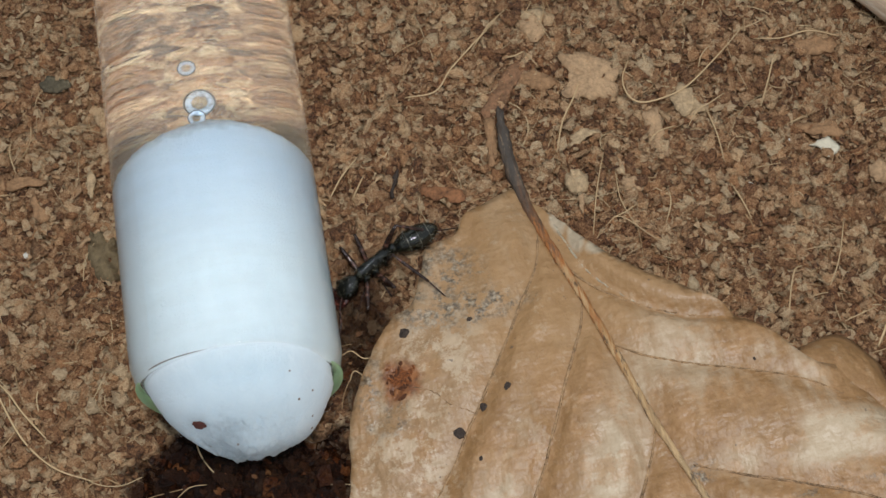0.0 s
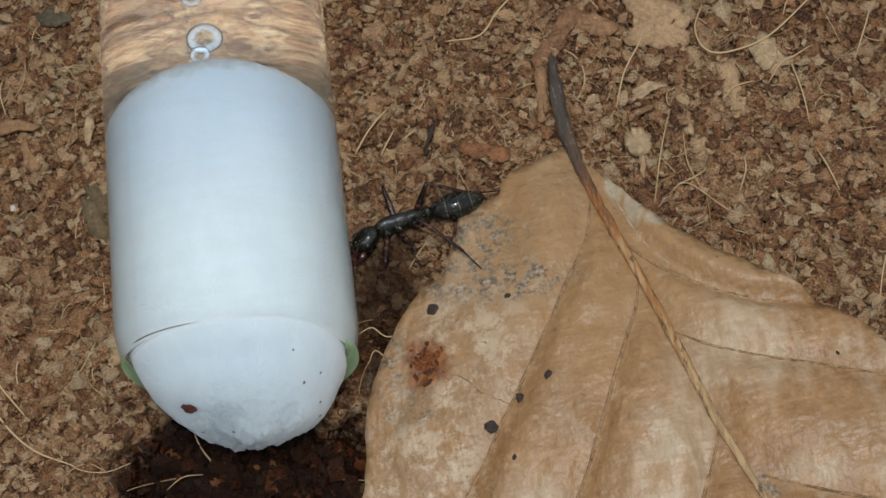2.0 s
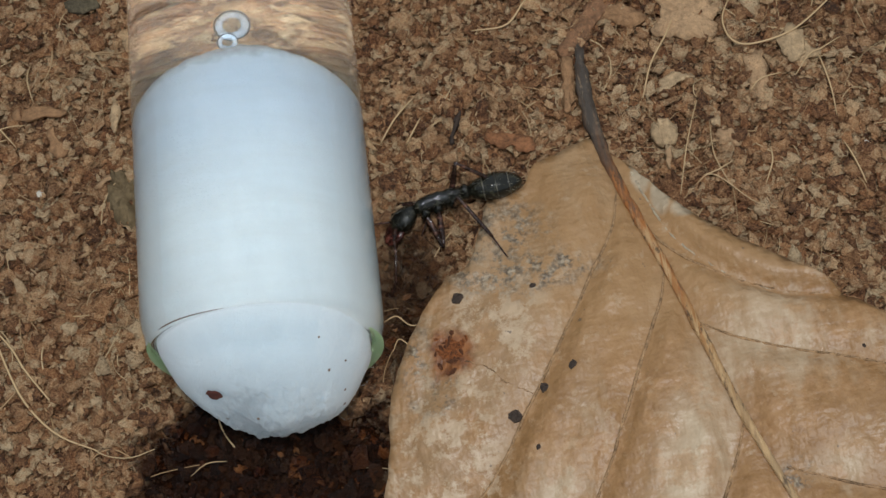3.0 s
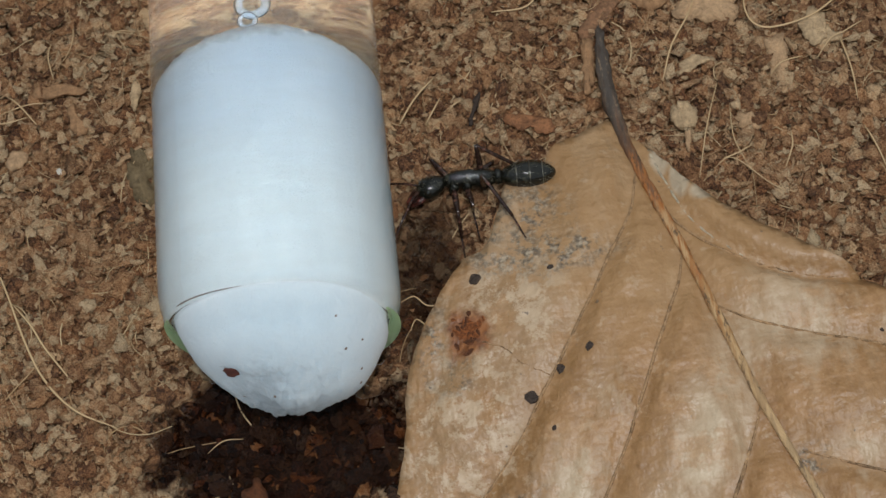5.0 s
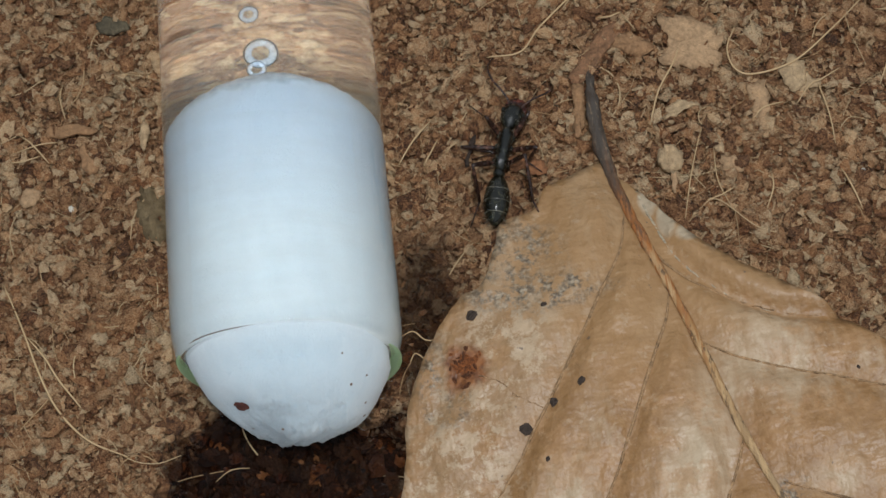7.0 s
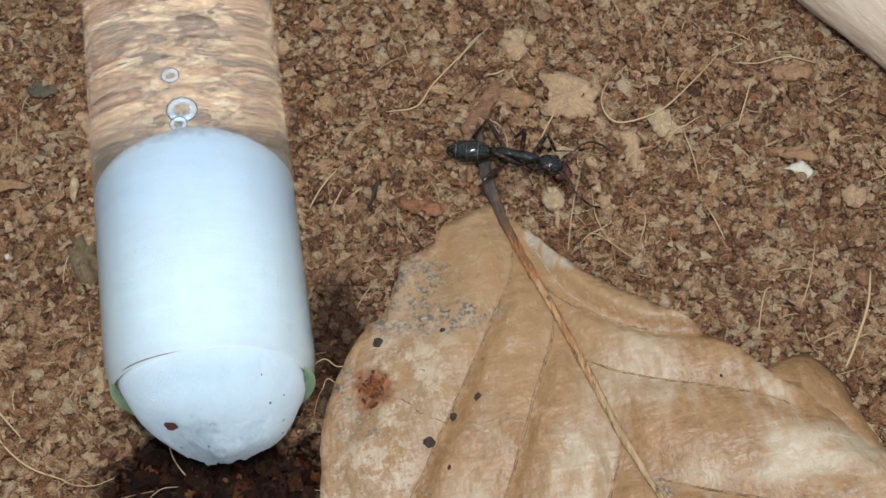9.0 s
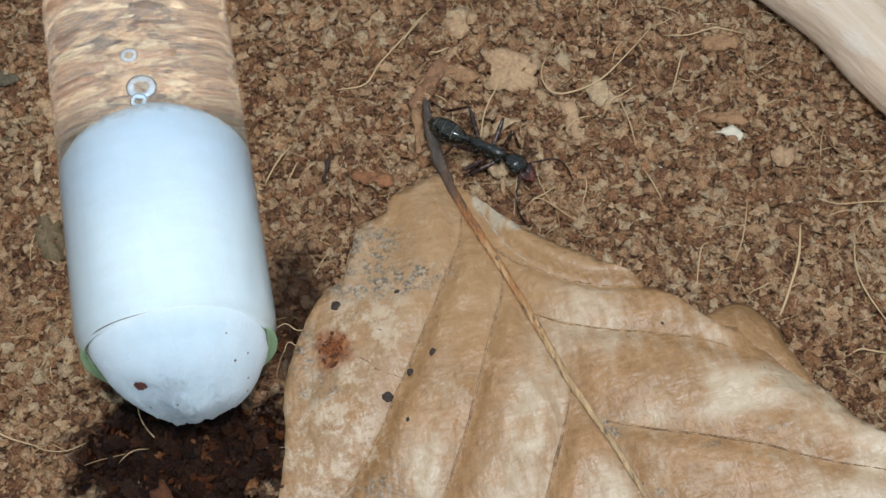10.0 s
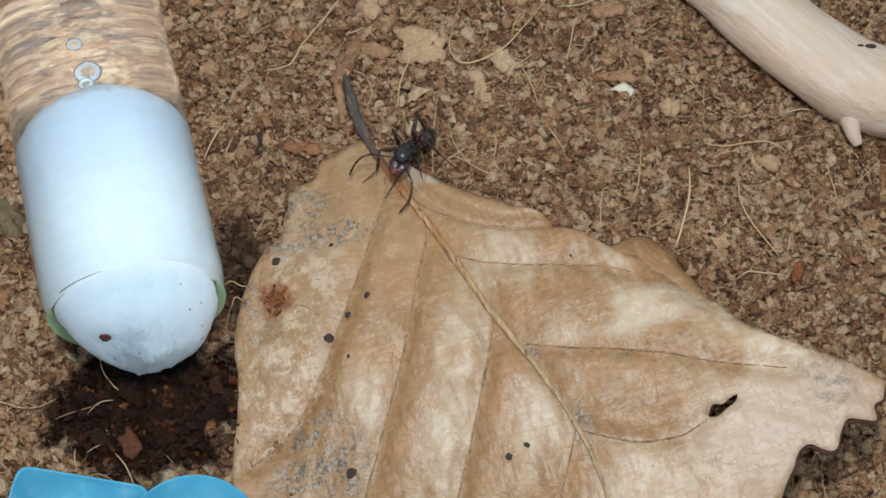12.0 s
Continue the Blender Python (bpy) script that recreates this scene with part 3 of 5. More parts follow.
def fluff(x, y, z):
    """The cotton's uneven surface: loose outside the mouth, its wet end slanting."""
    y -= 0.06 * x
    k = 0.05 * noise.noise((x * 3, y * 3, z * 3)) + 0.018 * noise.noise((x * 8, y * 8, z * 8)) + 0.016 * noise.noise((x * 22, y * 22, z * 22))
    far = max(0.0, min(1.0, (RIM_Y + 0.05 - y) / 0.2))
    s = 1 + 1.5 * k * far * far
    up = 0.5 + 0.5 * max(-1.0, min(1.0, z / 0.7))
    out = max(0.0, min(1.0, (RIM_Y + 0.03 - y) / 0.05))
    s *= 1 + out * (0.06 * up**1.5 - 0.30 * (1 - up) ** 3)
    tuft = max(0.0, min(1.0, (-0.12 - y) / 0.12)) * (0.012 * noise.noise((x * 7, y * 7, z * 7 + 3)) + 0.014 * noise.noise((x * 20, y * 20, z * 20)) + 0.010 * noise.noise((x * 38, y * 38, z * 38)))
    if y > 1.4:
        y += (0.12 * z / 0.69 + 0.11 * (1 - abs(x - 0.06) / 0.69) - 0.025 + 0.10 * max(0.0, x) / 0.69) * (y - 1.4) / 0.5 + 0.012 * noise.noise((x * 16, 0, z * 16)) * (y - 1.4) / 0.45
    return (x * s + 0.10 * max(0.0, -0.02 - y) + 0.20 * far * max(0.0, -x) * (1 - up), y + (k - 0.03) * far * far + tuft, z * s - 0.13 * far * far * (1 - abs(x)) + 0.17 * max(0.0, z) * min(1.0, 3 * far))


PLUG_R = 0.696


def cotton_at(across, along):
    """A point of the cotton's dome, and its normal: across from side to side, along from mouth (1.5) to tip (0)."""
    p = [Vector(fluff(PLUG_R * math.sin(along + e) ** 0.92 * math.cos(across + d), RIM_Y + 0.03 - 0.54 * math.cos(along + e), PLUG_R * math.sin(along + e) ** 0.92 * math.sin(across + d)))
         for d, e in ((0, 0), (0.06, 0), (0, 0.06))]
    up = (p[1] - p[0]).cross(p[2] - p[0]).normalized()
    return p[0] + Vector((0, 0, TUBE_Z)), up if up.y < 0 else -up


def test_tube():
    ob = thing("test_tube", "clear glass test tube with water and a white cotton plug", "test tube")
    ob.location = (0, 0, TUBE_Z * CM)
    r, q, end = TUBE_R, 0.69, 11.0
    outer = [(r * math.sin(a), end + r * math.cos(a)) for a in np.linspace(0.001, math.pi / 2, 12)]
    lip = [(r, RIM_Y + 0.26), (r - 0.004, RIM_Y + 0.17), (r - 0.014, RIM_Y + 0.11), (r - 0.028, RIM_Y + 0.06)] + [(r - 0.074 + 0.044 * math.cos(a), RIM_Y + 0.045 - 0.045 * math.sin(a)) for a in np.linspace(0.15, math.pi / 2, 8)] + [(q + 0.018, RIM_Y + 0.004), (q + 0.006, RIM_Y + 0.03), (q + 0.004, RIM_Y + 0.09)]
    # the bore meets wet cotton and water without a gap, so the water's face alone parts glass from water
    glass = part("glass", flipped(revolved(outer + lip, 128, lean)), M_GLASS, ob, "clear glass wall with a rounded rim", closed=False)
    # ground end edge-on, low on both sides: green with its piped light painted in
    for name, a0, a1 in (("rim_glow", 2.85, 4.25), ("rim_glow", -1.10, 0.30)):
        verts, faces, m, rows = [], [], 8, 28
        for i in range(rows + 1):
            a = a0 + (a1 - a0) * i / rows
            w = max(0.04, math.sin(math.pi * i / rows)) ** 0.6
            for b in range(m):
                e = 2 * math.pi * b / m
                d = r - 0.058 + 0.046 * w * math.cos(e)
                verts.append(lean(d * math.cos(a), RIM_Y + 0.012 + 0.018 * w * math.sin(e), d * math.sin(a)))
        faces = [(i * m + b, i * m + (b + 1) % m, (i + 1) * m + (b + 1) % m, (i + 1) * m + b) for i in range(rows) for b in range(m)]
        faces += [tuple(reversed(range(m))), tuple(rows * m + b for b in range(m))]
        part(name, (verts, faces), M_RIM_GLOW, glass, "green edge of the cut glass, its glow of piped light painted in").visible_shadow = False
    # thin dark arc drawn in place of the lip's reflection of the soil
    arc = [lean((r - 0.054) * math.cos(a), RIM_Y + 0.012, (r - 0.054) * math.sin(a)) for a in np.linspace(0.98, 2.50, 40)]
    part("rim_line", tube(arc, [0.0025 + 0.0035 * k / 39 if k < 38 else 0.003 for k in range(40)], 6), M_LIP_REFLECTION, glass, "fine dark line painted as a reflection along the lip").visible_shadow = False
    water = part("water", revolved([(0.001, 1.70), (q, 1.70)] + [(q * math.sin(a), end - 0.6 + q * math.cos(a)) for a in np.linspace(math.pi / 2, 0.001, 10)], 128, lean), M_WATER, ob, "clear water held behind the plug")
    glass.visible_shadow = water.visible_shadow = False

    g = PLUG_R
    dome = [(max(0.001, g * math.sin(a) ** 0.92), RIM_Y + 0.03 - 0.54 * math.cos(a)) for a in np.linspace(0.001, math.pi / 2, 72)]
    sides = [(g, y) for y in np.linspace(RIM_Y + 0.08, 1.84, 24)]
    back = [(max(0.001, g * s), 1.87 + 0.05 * (1 - s)) for s in np.linspace(0.985, 0.001, 10)]
    plug = part("cotton_plug", revolved(dome + sides + back, 260, fluff), M_COTTON, ob, "white cotton wool bulging out of the mouth, wet and bluish inside")
    rng = random.Random(4)
    strands = []
    for k in range(90):
        a, b = rng.uniform(0, 2 * math.pi), rng.uniform(0.75, 1.6)
        x, y, z = fluff(g * math.sin(b) ** 0.92 * math.cos(a), RIM_Y + 0.03 - 0.54 * math.cos(b), g * math.sin(b) ** 0.92 * math.sin(a))
        if b > 1.45 or z > 0.05:
            continue
        d = Vector((x, y - 0.4, z)).normalized()
        turn = Vector((rng.uniform(-1, 1), rng.uniform(-1, 1), rng.uniform(-1, 1)))
        p = Vector((x, y, z))
        l = rng.uniform(0.02, 0.055)
        pts = [p - d * 0.02, p + d * l * 0.4 + turn * l * 0.3, p + d * l * 0.5 + turn * l * 0.8, p + d * l * 0.3 + turn * l * 1.2]
        strands.append(tube(spline(pts, 3), [0.0010] * 10, 3))
    part("stray_fluff", joined(*strands), M_COTTON, plug)
    for x, y, z, s in ((0.02, 2.25, 0.575, 0.115), (-0.01, 2.115, 0.61, 0.066), (-0.04, 2.565, 0.60, 0.068)):
        b = part("bubble", moved(ball(s, s, s * 0.92, 16, 28), Matrix.Translation((x, y, z))), M_AIR, ob, "round air bubble under the glass")
        # the bright reflection round each bubble is added as a pale ring
        ring = revolved([(s * (0.77 + 0.23 * math.cos(a)), s * 0.20 * math.sin(a)) for a in np.linspace(0, 2 * math.pi, 9)], 32)
        part("bubble_gleam", ([(a + x, c + y, b + z + 0.1 * s) for a, b, c in ring[0]], ring[1]), M_BUBBLE_GLEAM, b, "bright bluish ring painted as the reflection at the bubble's edge").visible_shadow = False
        b.visible_shadow = False
    return ob


test_tube()


def speck(name, label, at, size, material, seed, up=(0, 0, 1), category="crumb", group="", flat=0.3, corners=14, turn=None, stretch=1.0):
    """A small torn flake: an uneven rim, a lumpy top and a thin underside."""
    rng = random.Random(seed)
    verts, faces = [], []
    rim = []
    for k in range(corners):
        a = 2 * math.pi * (k + rng.uniform(-0.3, 0.3)) / corners
        rim.append((math.cos(a) * size * rng.uniform(0.78, 1.15) * stretch, math.sin(a) * size * rng.uniform(0.78, 1.15)))
    for f, z in ((1.0, 0.0), (0.97, 0.5), (0.62, 0.85)):
        for x, y in rim:
            verts.append((x * f, y * f, size * flat * (z + rng.uniform(-0.12, 0.12))))
    verts.append((0, 0, size * flat))
    n = corners
    for j in range(2):
        for k in range(n):
            faces.append((j * n + k, j * n + (k + 1) % n, (j + 1) * n + (k + 1) % n, (j + 1) * n + k))
    faces += [(2 * n + k, 2 * n + (k + 1) % n, 3 * n) for k in range(n)]
    faces.append(tuple(reversed(range(n))))
    ob = part(name, (verts, faces), material, smooth=False)
    q = Vector(up).to_track_quat("Z", "Y").to_matrix().to_4x4()
    spin = Matrix.Rotation(radians(turn) if turn is not None else rng.uniform(0, 6), 4, "Z")
    ob.matrix_world = Matrix.Translation(Vector(at) * CM) @ q @ spin
    return tagged(ob, label, category, group)


# ---- the leaf ----
def dry_leaf():
    ob = thing("dry_leaf", "large dry curled brown leaf with pale and mouldy patches", "leaf")
    left, right = spline(LEFT_EDGE, 7), spline(RIGHT_EDGE, 6)
    rim = [tuple(p) for p in np.vstack([left, right])]
    rim = [(x + 0.012 * noise.noise((x * 9, y * 9, 1)), y + 0.012 * noise.noise((x * 9, y * 9, 7))) for x, y in rim]
    slit = [tuple(p) for p in spline([(4.44, -2.15), (4.49, -2.08), (4.57, -2.10), (4.64, -2.07), (4.71, -2.06), (4.66, -2.12), (4.57, -2.155), (4.50, -2.18), (4.44, -2.15)], 5)[:-1]]
    inside = []
    rng = random.Random(2)
    step = 0.046
    edge = np.array(rim)

    def within(x, y):
        hit = False
        for (xa, ya), (xb, yb) in zip(rim, rim[1:] + rim[:1]):
            if (ya > y) != (yb > y) and x < (xb - xa) * (y - ya) / (yb - ya) + xa:
                hit = not hit
        return hit

    for j in range(int(7.2 / step)):
        for i in range(int(5.8 / step)):
            x, y = 0.3 + (i + 0.5 * (j % 2)) * step, -5.1 + j * step
            x, y = x + rng.uniform(-0.2, 0.2) * step, y + rng.uniform(-0.2, 0.2) * step
            if ((edge - (x, y)) ** 2).sum(1).min() > 0.0012 and within(x, y) and math.hypot(x - 4.57, (y + 2.12) * 1.9) > 0.165:
                inside.append((x, y))
    loose = [Vector(p) for p in rim + slit + inside]
    n, k = len(rim), len(slit)
    from mathutils.geometry import delaunay_2d_cdt
    v, _, f, *_ = delaunay_2d_cdt(loose, [], [list(range(n)), list(range(n, n + k))], 2, 1e-5)
    blade = part("blade", ([(p.x, p.y, leaf_top(p.x, p.y)) for p in v], [tuple(t) for t in f]), M_LEAF, ob, "tan leaf blade, pale where the skin has lifted")
    tone = blade.data.attributes.new("tan_band", "FLOAT", "POINT")
    lines = [spline(vein, 6) for vein in VEINS[:4]]
    values = []
    for p in v:
        best = 0.0
        for line in lines:
            gap = line - np.array((p.x, p.y))
            k = int(np.argmin((gap**2).sum(1)))
            along = line[min(k + 1, len(line) - 1)] - line[max(k - 1, 0)]
            far = float(np.hypot(*gap[k]))
            right = along[0] * -gap[k][1] - along[1] * -gap[k][0]
            best = max(best, max(0.0, min(1.0, (0.46 - far) / 0.28)) if right > 0 else max(0.0, 1 - far / 0.03))
        out = beyond_fold(p.x, p.y)
        if out > -0.05:
            best = max(best, 0.8 * min(1.0, (out + 0.05) / 0.08))
        values.append(best)
    tone.data.foreach_set("value", values)
    thick = blade.modifiers.new("thickness", "SOLIDIFY")
    thick.thickness, thick.offset = 0.016 * CM, -1
    pts = spline(MIDRIB, 10)
    line, radii = [], []
    for i, (x, y) in enumerate(pts):
        s = i / (len(pts) - 1)
        on = max(0.0, min(1.0, (2.15 - y) / 0.45))
        z = on * (leaf_top(x, y) + 0.016) + (1 - on) * (0.075 - 0.45 * max(0.0, y - 2.42))
        line.append((x, y, z))
        radii.append((0.046 + 0.010 * min(1.0, (y - 1.6) / 0.3) if y > 1.6 else max(0.015, 0.040 - 0.025 * (1.6 - y) / 4.5)) * (1 + 0.12 * noise.noise((y * 5, 2, 0))) * max(0.25, min(1.0, (2.66 - y) / 0.42)))
    stalk = tube(spline(line, 3), np.interp(np.linspace(0, 1, 3 * len(radii) - 2), np.linspace(0, 1, len(radii)), radii), 12, 0.8)
    def bark(x, y, z):
        """Fine lengthwise ridges, and knobs on the bare stalk."""
        knob = max(0.0, min(1.0, (y - 1.0) / 0.8))
        d = 0.010 * noise.noise((x * 34 + y * 9, y * 3.5, z * 34)) + 0.016 * knob * noise.noise((x * 16, y * 11, z * 16))
        return (x + d, y, z + 0.8 * d)

    stalk = ([bark(*v) for v in stalk[0]], stalk[1])
    part("midrib", stalk, M_RIB, ob, "dark leaf stalk running into a rust-brown midrib")
    for k, vein in enumerate(VEINS):
        p = spline(vein, 8)
        m = len(p)
        part("vein", tube([(x + 0.014 * noise.noise((x * 4, y * 4, k)), y, leaf_top(x, y) + 0.004) for x, y in p], [(0.0145 if k < 3 else 0.011) * (1 - 0.55 * i / m) * min(1.0, 0.35 + 2.4 * i / m) * (1 + 0.35 * noise.noise((i * 0.8, k, 0))) for i in range(m)], 6, 0.7), M_VEIN if k in (4, 6) else M_VEIN_PALE, ob)
    p = spline(CREASE, 8)
    m = len(p)
    part("crease", tube([(x, y, leaf_top(x, y) + 0.002) for x, y in p], [0.013 * (1 - 0.65 * i / m) * (1 + 0.3 * noise.noise((i * 0.7, 3, 0))) for i in range(m)], 6, 0.6), M_CREASE, ob, "grey-white worn edge of a fold")
    # the shaded underside of the tear, put in as a dark brown strip
    torn = spline([(4.6, -3.2)] + [p for p in RIGHT_EDGE if p[0] > 4.7 and p[1] < -2.4] + [(5.86, -2.36)], 5)
    part("torn_edge_shade", tube([(x, y - 0.012, leaf_top(x, y) - 0.03) for x, y in torn], [0.016 + 0.008 * noise.noise((x * 7, y * 7, 4)) for x, y in torn], 6), M_TORN_SHADE, ob, "dark brown strip painted as the shade under a torn edge")
    # the torn flap that curls down beyond the crest
    crest = spline([(4.10, -0.42), (4.33, -0.58), (4.58, -0.78), (4.82, -1.10)], 6)
    brink = spline([(4.28, -0.20), (4.60, -0.14), (4.82, -0.38), (4.92, -0.80)], 6)
    rows = 7
    v, f = [], []
    for j in range(rows):
        s = j / (rows - 1)
        for (xa, ya), (xb, yb) in zip(crest, brink):
            x, y = xa + (xb - xa) * s, ya + (yb - ya) * s
            z = (leaf_top(xa, ya) - 0.03) * (1 - s) + 0.46 * s + 0.10 * math.sin(math.pi * s)
            w = 0.03 * noise.noise((x * 6, y * 6, 2))
            v.append((x + w * s, y - w * s, z + w))
    m = len(crest)
    f = [(j * m + i, j * m + i + 1, (j + 1) * m + i + 1, (j + 1) * m + i) for j in range(rows - 1) for i in range(m - 1)]
    flap = part("flap", (v, f), M_LEAF, ob, "brown torn flap at the leaf's edge")
    flap.data.attributes.new("tan_band", "FLOAT", "POINT").data.foreach_set("value", [1.0] * len(v))
    thick = flap.modifiers.new("thickness", "SOLIDIFY")
    thick.thickness = 0.016 * CM
    for crack in ([(1.30, 0.06), (1.45, -0.02), (1.55, -0.14), (1.72, -0.24)],):
        p = spline(crack, 6)
        part("crack", tube([(x + 0.012 * noise.noise((x * 20, y * 20, 0)), y + 0.012 * noise.noise((x * 20, y * 20, 5)), leaf_top(x, y) - 0.001) for x, y in p], [0.005] * len(p), 5, 0.6), M_VEIN, ob, "dark crack in the blade")
    return ob


dry_leaf()


def leaf_normal(x, y):
    e = 0.08
    return Vector((leaf_height(x - e, y) - leaf_height(x + e, y), leaf_height(x, y - e) - leaf_height(x, y + e), 2 * e)).normalized()


def on_leaf(x, y, up=0.004):
    return (x, y, leaf_top(x, y) + up)


# ---- the stick ----
def stick():
    ob = thing("driftwood_stick", "thick bleached pale wooden stick with a broken side twig", "stick")
    ob.matrix_world = pose(6.86 * CM, 1.68 * CM, 0.36 * CM, 0, 0, math.degrees(math.atan2(-0.89, 0.45)))
    home = ob.matrix_world.inverted()

    def local(x, y, z=0.36):
        return home @ (Vector((x, y, z)) * CM) / CM

    course = [local(*p) for p in ((4.75, 5.1), (5.25, 4.3), (5.80, 3.47), (6.13, 3.02), (6.41, 2.58), (6.66, 2.04), (6.84, 1.70), (7.07, 1.32), (7.26, 1.06), (7.48, 0.86), (7.78, 0.68), (8.2, 0.48), (8.8, 0.1))]
    line = spline(course, 9)
    n, sides = len(line), 32
    verts, faces = [], []
    for i, p in enumerate(line):
        p, x = Vector(p), p[0]
        d = Vector(line[min(i + 1, n - 1)] - line[max(i - 1, 0)]).normalized()
        side = d.cross(Vector((0, 0, 1))).normalized()
        girth = 0.425 + 0.025 * noise.noise((x * 0.8, 0, 0)) + 0.03 * math.exp(-((x - 1.05) / 0.35) ** 2)
        for k in range(sides):
            a = 2 * math.pi * k / sides
            r = girth * (1 + 0.06 * noise.noise((x * 0.9, math.cos(a) * 2, math.sin(a) * 2)) + 0.03 * noise.noise((x * 2.4, math.cos(a) * 5, math.sin(a) * 5)))
            verts.append(tuple(p + side * (r * math.cos(a)) + Vector((0, 0, 0.84 * r * math.sin(a)))))
    for i in range(n - 1):
        for k in range(sides):
            j = (k + 1) % sides
            faces.append((i * sides + k, (i + 1) * sides + k, (i + 1) * sides + j, i * sides + j))
    faces += [tuple(range(sides)), tuple((n - 1) * sides + k for k in reversed(range(sides)))]
    part("branch", (verts, faces), M_WOOD, ob)
    stub = spline([local(7.22, 0.80, 0.34), local(7.12, 0.62, 0.30), local(7.10, 0.50, 0.26), local(7.13, 0.41, 0.20)], 6)
    m = len(stub)
    twig = tube(stub, [0.18 - 0.13 * (i / (m - 1)) ** 0.6 for i in range(m)], 14)
    part("twig_stub", ([(x + 0.02 * noise.noise((x * 9, y * 9, z * 9)), y + 0.02 * noise.noise((x * 9, y * 9, z * 9 + 4)), z) for x, y, z in twig[0]], twig[1]), M_WOOD, ob, "snapped-off side twig")
    for x, y, z, s in ((7.43, 1.17, 0.70, 0.030), (7.33, 1.20, 0.705, 0.018)):
        part("knot", moved(ball(s * 2, s, s * 0.5, 6, 10), Matrix.Translation(local(x, y, z)) @ Matrix.Rotation(0.9, 4, "Z")), M_DARK, ob, "small dark knot")


stick()


# ---- the blue dish ----
def dish_shape(outline, height, wall, floor):
    """A shallow dish with a rounded rim round an outline."""
    c = np.mean(outline, axis=0)
    o = np.array(outline)
    n = len(o)
    d = c - o
    d /= np.linalg.norm(d, axis=1)[:, None]
    verts, faces = [], []
    for inset, z in ((0.02, 0), (0, 0.03), (0, height - 0.03), (0.012, height - 0.008), (wall * 0.5, height), (wall - 0.01, height - 0.01), (wall, height - 0.05), (wall, floor)):
        verts += [(x, y, z) for x, y in o + d * inset]
    for j in range(7):
        for k in range(n):
            q = (k + 1) % n
            faces.append((j * n + k, j * n + q, (j + 1) * n + q, (j + 1) * n + k))
    faces.append(tuple(7 * n + k for k in range(n)))
    faces.append(tuple(reversed(range(n))))
    return verts, faces


def blue_dish():
    ob = thing("blue_dish", "sky-blue plastic feeding dish with two joined basins on the soil", "dish")
    ob.location = (0, 0, -0.06 * CM)
    corners = [(-1.27, -0.83), (-0.22, -1.31), (-0.55, -2.40), (-1.85, -2.05)]
    outline = []
    for k in range(4):
        p, a, b = (np.array(corners[i % 4]) for i in (k, k - 1, k + 1))
        u, v = (a - p) / np.linalg.norm(a - p), (b - p) / np.linalg.norm(b - p)
        for s in np.linspace(0, 1, 7):
            outline.append(tuple(p + u * 0.12 * (1 - s) ** 2 + v * 0.12 * s**2))
    part("square_basin", dish_shape(outline[::-1], 0.36, 0.04, 0.345), M_BLUE, ob)
    part("round_basin", dish_shape([(0.02 + 0.61 * math.cos(a), -1.90 + 0.61 * math.sin(a)) for a in np.linspace(0, 2 * math.pi, 48, endpoint=False)], 0.38, 0.03, 0.365), M_BLUE, ob)


blue_dish()


